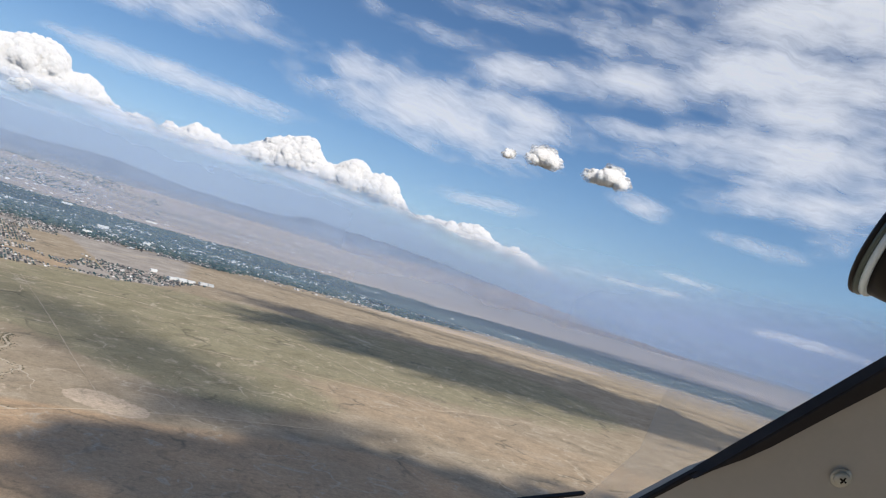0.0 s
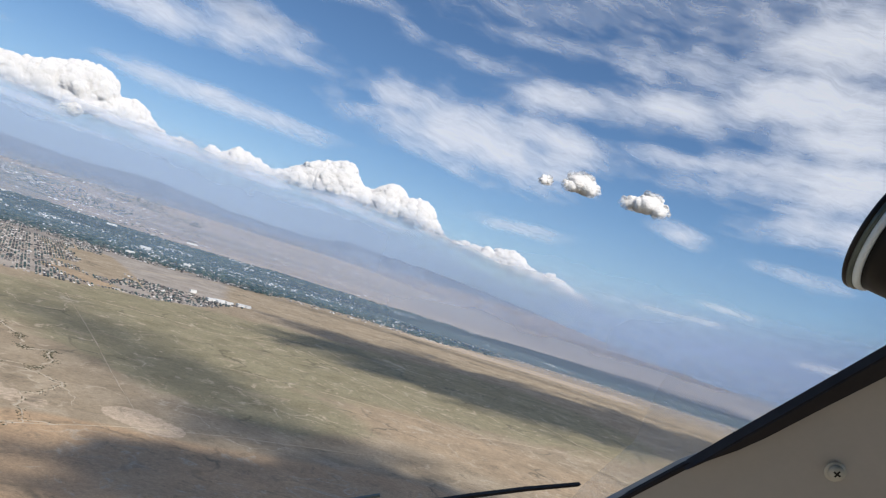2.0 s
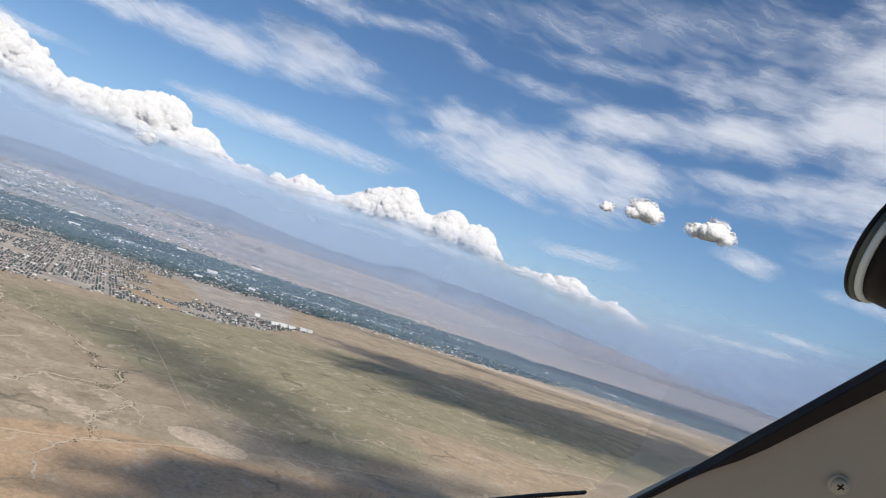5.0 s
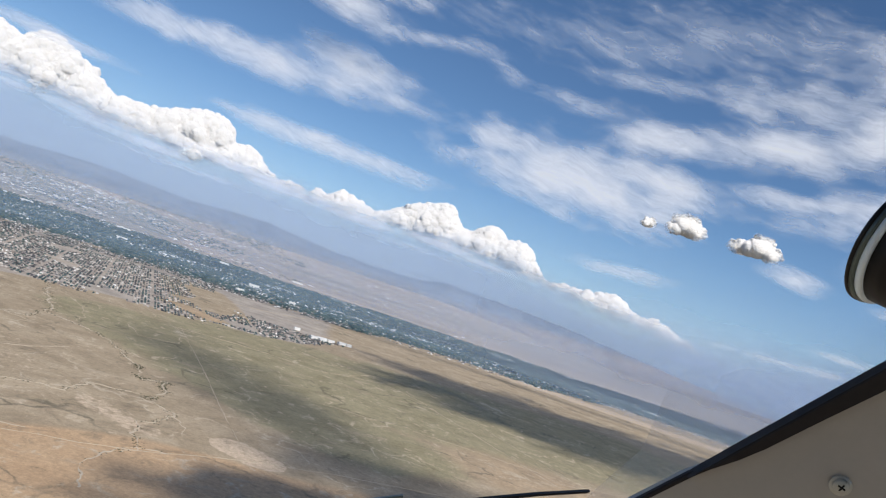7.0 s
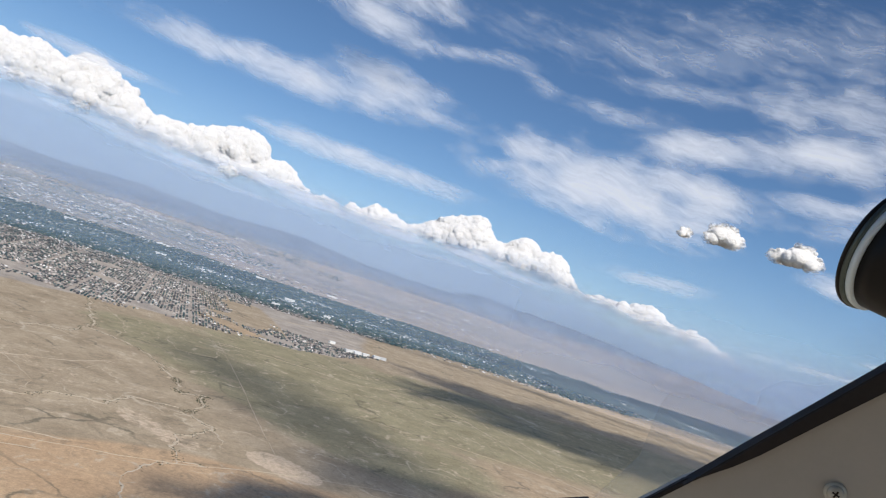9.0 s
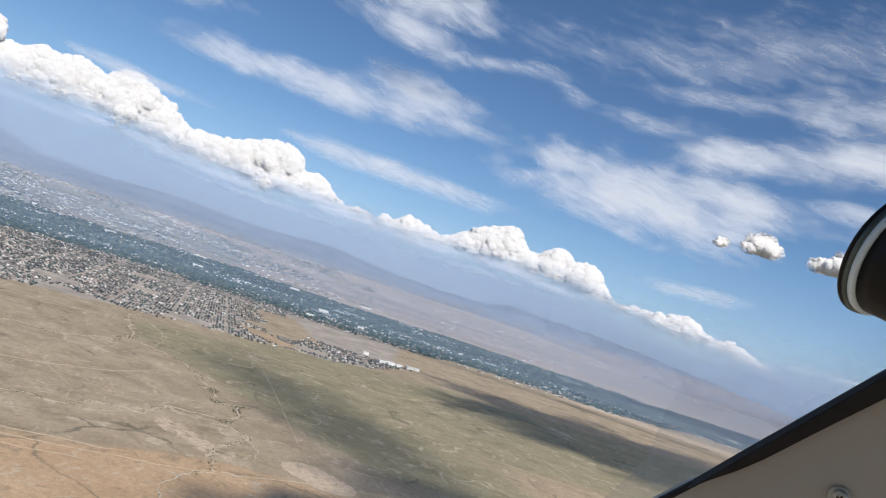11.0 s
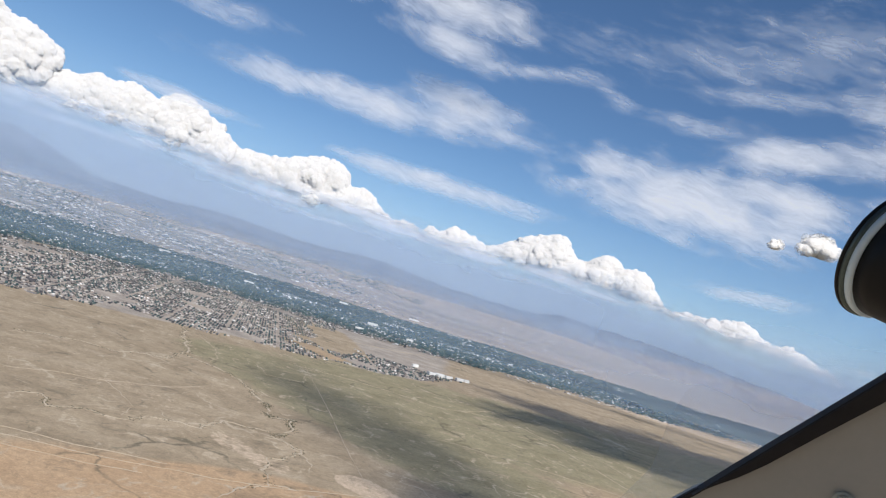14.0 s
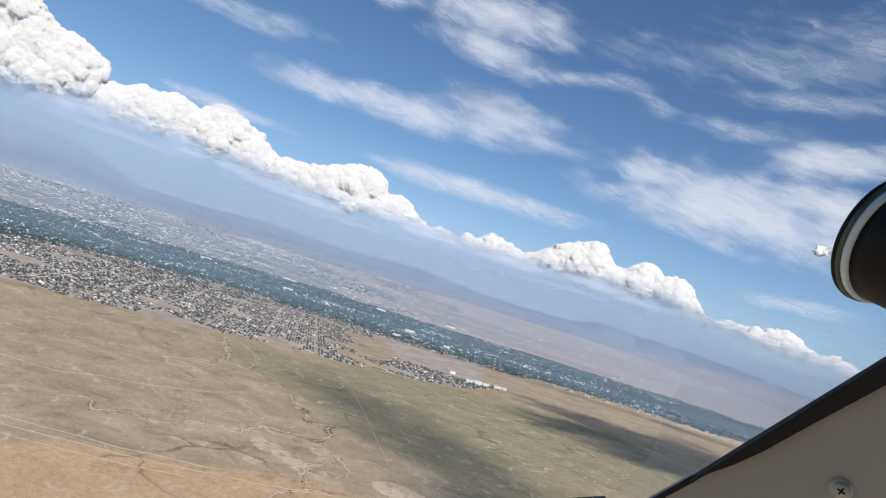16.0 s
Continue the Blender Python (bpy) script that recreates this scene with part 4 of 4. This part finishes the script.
# ---- large white sheds ----
def shed(x, y, l, w, h, turn, label):
    e = new("white_shed")
    e.matrix_world = pose(x, y, ground_z(x, y) - 0.3, 0, 0, turn)
    tagged(e, label, "building", "large white sheds")
    bm = bmesh.new()
    bmesh.ops.create_cube(bm, size=1, matrix=Matrix.Translation((0, 0, h / 2)) @ Matrix.Diagonal((l, w, h, 1)))
    part("wall", bm, M_WHITE, e)
    bm = bmesh.new()
    v = [bm.verts.new(p) for p in ((-l * .52, -w * .53, h), (l * .52, -w * .53, h), (l * .52, w * .53, h), (-l * .52, w * .53, h), (-l * .52, 0, h * 1.25), (l * .52, 0, h * 1.25))]
    for q in ((0, 1, 5, 4), (2, 3, 4, 5), (1, 2, 5), (3, 0, 4), (0, 3, 2, 1)):
        bm.faces.new([v[i] for i in q])
    part("roof", bm, M_WHITE, e, "low pitched white metal roof")


for x, y, l, w, turn in ((-101, 985, 13, 8, 35), (-92, 998, 14, 7, 35), (-90, 984, 9, 6, 35), (-80, 1000, 10, 6, 35), (-66, 1018, 11, 6, 35), (-57, 1024, 8, 5, 35), (-131, 1022, 9, 4, 40)):
    shed(x, y, l, w, 3.2, turn, "large white metal-clad shed on the plain")
for x, y, l, w, turn in ((-365, 2480, 34, 10, 8), (-560, 2250, 28, 10, 15), (-330, 1640, 22, 7, 30), (-700, 1800, 26, 9, 20), (-300, 1380, 15, 6, 30), (-215, 1480, 14, 5, 30), (-900, 2300, 40, 12, 25), (-1100, 2100, 34, 12, 30)):
    shed(x, y, l, w, 4, turn, "long white flat-topped hall among valley trees")


# ---- the aircraft round the camera ----
CABIN = pose(0, 0, 100, 94.163, -18.360, -1.279)      # x right, y up, -z ahead of the window


def slab(outline, z0, z1, bevel=0.0):
    """A plate with a given outline between two depths, edges rounded."""
    bm = bmesh.new()
    top = [bm.verts.new((x, y, z1)) for x, y in outline]
    low = [bm.verts.new((x, y, z0)) for x, y in outline]
    f_top = bm.faces.new(top)
    bm.faces.new(low[::-1])
    n = len(outline)
    for i in range(n):
        bm.faces.new((top[i], low[i], low[(i + 1) % n], top[(i + 1) % n]))
    bmesh.ops.recalc_face_normals(bm, faces=bm.faces[:])
    if bevel:
        bmesh.ops.bevel(bm, geom=list(f_top.edges), offset=bevel, segments=3, affect="EDGES", clamp_overlap=True)
    return bm


def lathe(profile, steps=64):
    """A turned part about z: rows of radius, height."""
    bm = bmesh.new()
    rings = []
    for r, h in profile:
        rings.append([bm.verts.new((r * math.cos(2 * math.pi * i / steps), r * math.sin(2 * math.pi * i / steps), h)) for i in range(steps)])
    for a, b in zip(rings, rings[1:]):
        for i in range(steps):
            f = bm.faces.new((a[i], a[(i + 1) % steps], b[(i + 1) % steps], b[i]))
            f.smooth = True
    for ring, flip in ((rings[0], True), (rings[-1], False)):
        bm.faces.new(ring[::-1] if flip else ring)
    bmesh.ops.recalc_face_normals(bm, faces=bm.faces[:])
    return bm


def cab(px, py, depth=0.32):
    """Cabin metres of a point on the trim plane, from its place across and down the window opening."""
    return ((px - 784) / 1300 * depth, -(py - 441) / 1300 * depth)


def leaning(bm):
    """Lays a plate drawn square to the view onto the leaning cabin wall, nearer at its high end."""
    for v in bm.verts:
        v.co *= 1 / (1.9274 + 0.000855 * (784 - 1300 * v.co.x / v.co.z)) / 0.32
    return bm


trim = tagged(new("window_surround"), "beige plastic window surround with a black rubber seal", "window surround")
trim.matrix_world = CABIN
part("panel", leaning(slab([cab(*p) for p in ((1060, 916), (1216, 837), (1290, 812), (1600, 656), (1900, 520), (1900, 1250), (1000, 1250))], -0.326, -0.3205, 0.0012)), M_PANEL, trim, "beige textured plastic panel")
part("seal", leaning(slab([cab(*p, 0.322) for p in ((1206, 840), (1290, 792), (1568, 637), (1760, 531), (1760, 576), (1568, 677), (1440, 739), (1340, 789), (1292, 809), (1240, 826))], -0.3235, -0.316, 0.0022)), M_RUBBER_SOFT, trim, "dark rubber window seal")
part("seal_lip", leaning(slab([cab(*p, 0.319) for p in ((1226, 833), (1300, 806), (1440, 733), (1568, 668), (1760, 568), (1760, 580), (1568, 680), (1440, 742), (1340, 793), (1292, 812), (1250, 826))], -0.321, -0.3165, 0.0014)), M_RUBBER, trim, "black lip of the rubber seal")
# the shadow line along the panel edge is laid in as a dark strip
part("edge_shadow", leaning(slab([cab(*p, 0.322) for p in ((1050, 918), (1212, 834), (1240, 826), (1222, 840), (1056, 922))], -0.3225, -0.3195, 0.0006)), M_RUBBER_SOFT, trim, "thin dark strip standing for the panel edge's shadow")

pane = tagged(new("window_pane_edge"), "acrylic window edge with glare painted as a pale film", "window pane")
pane.matrix_world = CABIN
# the bevel of the pane: its outer line, the line along the seal, and how strong the painted glare is there
BEVEL = [((950, 985), (1020, 985), 0.85, 1.0), ((1044, 872), (1135, 885), 0.85, 1.0), ((1132, 795), (1215, 838), 0.9, 0.9), ((1170, 705), (1240, 826), 0.8, 0.75), ((1206, 655), (1262, 812), 0.35, 0.7),
         ((1300, 640), (1320, 780), 0.1, 0.65), ((1420, 600), (1440, 715), 0.0, 0.7), ((1620, 520), (1620, 615), 0.0, 0.8)]
bm, glare = bmesh.new(), []
rows = []
for outer, inner, da, db in BEVEL:
    row = []
    for q in range(7):
        f = q / 6
        row.append(bm.verts.new((*cab(outer[0] + (inner[0] - outer[0]) * f, outer[1] + (inner[1] - outer[1]) * f, 0.33), -0.33)))
        glare.append(da + (db - da) * f)
    rows.append(row)
for ra, rb in zip(rows, rows[1:]):
    for q in range(6):
        bm.faces.new((ra[q], rb[q], rb[q + 1], ra[q + 1]))
set_attr(part("acrylic_edge", leaning(bm), M_PANE, pane).data, "dens", glare)

# cross-head screw in the panel
sx, sy = cab(1481, 860, 0.3134)
screw = tagged(new("screw"), "pale cross-head screw holding the beige panel", "screw")
screw.matrix_world = CABIN @ pose(sx, sy, -0.3134, 0, -20, 20) @ Matrix.Scale(0.72, 4)
part("washer", lathe([(0.0030, -0.0004), (0.0062, 0.0), (0.0064, 0.0005), (0.0060, 0.0010), (0.0030, 0.0013)]), M_SCREW, screw)
head = part("head", lathe([(0.0046, 0.0008), (0.0048, 0.0020), (0.0043, 0.0030), (0.0030, 0.0036), (0.0012, 0.0038), (0.0002, 0.0038)]), M_SCREW, screw)
bm = bmesh.new()
for turn in (35, 125):
    bmesh.ops.create_cube(bm, size=1, matrix=pose(0, 0, 0.0037, 0, 0, turn) @ Matrix.Diagonal((0.0046, 0.0011, 0.0005, 1)))
part("cross_slot", bm, M_BLACK, screw, "dark cross-shaped slot")

# round black fitting with a bright ring
cx, cy = cab(1576, 430, 0.32)
fit_axis = Vector((0.446, -0.459, 0.766)).normalized()
fitting = tagged(new("round_vent"), "black round cabin air vent with a bright metal ring", "air vent")
fitting.matrix_world = CABIN @ (Matrix.Translation((cx, cy, -0.32)) @ fit_axis.to_track_quat("Z", "Y").to_matrix().to_4x4())
part("rim", lathe([(0.020, -0.0016), (0.0280, -0.0014), (0.0292, -0.0006), (0.0294, 0.0004), (0.0290, 0.0012)]), M_BLACK, fitting)
part("grey_ring", lathe([(0.0270, 0.0008), (0.0290, 0.0012), (0.0291, 0.0024), (0.0284, 0.0032)]), M_RINGGREY, fitting, "dark grey ring")
part("bright_ring", lathe([(0.0260, 0.0030), (0.0281, 0.0034), (0.0282, 0.0050), (0.0276, 0.0060), (0.0255, 0.0062)]), M_CHROME, fitting, "bright satin metal ring")
part("body", lathe([(0.0240, 0.0056), (0.0266, 0.0064), (0.0260, 0.0130), (0.0246, 0.0290), (0.0225, 0.0480), (0.0160, 0.0520)]), M_BLACK, fitting, "black plastic body")

# thin dark strip in two pieces low in the window; its kind is not known
blade = tagged(new("low_window_strip"), "thin dark strip across the lower window", "wiper")
blade.matrix_world = CABIN
top_pts = [(760, 896), (860, 884), (950, 876), (1042, 871.5)]
low_pts = [(1036, 875), (950, 880), (860, 888.5), (760, 901)]
part("rubber_strip", leaning(slab([cab(p[0], p[1] - 1, 0.33) for p in top_pts + low_pts], -0.333, -0.330)), M_RUBBER, blade)
part("left_sliver", leaning(slab([cab(*p, 0.335) for p in ((480, 901), (600, 891), (716, 877), (716, 881), (600, 896), (480, 908))], -0.337, -0.335)), M_RINGGREY, blade, "thin grey sliver left of the dark strip")

# cabin roof and back wall, unseen behind and above the camera; the roof is added to keep sun off the trim
def shell(name, pts, label, category):
    bm = bmesh.new()
    v = [bm.verts.new(p) for p in pts]
    bm.faces.new(v)
    bmesh.ops.solidify(bm, geom=bm.faces[:], thickness=0.03)
    me = bpy.data.meshes.new(name)
    bm.to_mesh(me)
    bm.free()
    me.materials.append(M_LINER)
    tagged(new(name, me), label, category, kind="structure")


shell("ceiling", [(-0.9, -1.6, 100.42), (0.9, -1.6, 100.42), (0.9, 0.12, 100.42), (-0.9, 0.12, 100.42)], "unseen grey cabin roof that shades the window trim", "ceiling")
shell("wall_back", [(-0.9, -1.6, 99.2), (0.9, -1.6, 99.2), (0.9, -1.6, 100.40), (-0.9, -1.6, 100.40)], "grey cabin back wall", "wall")
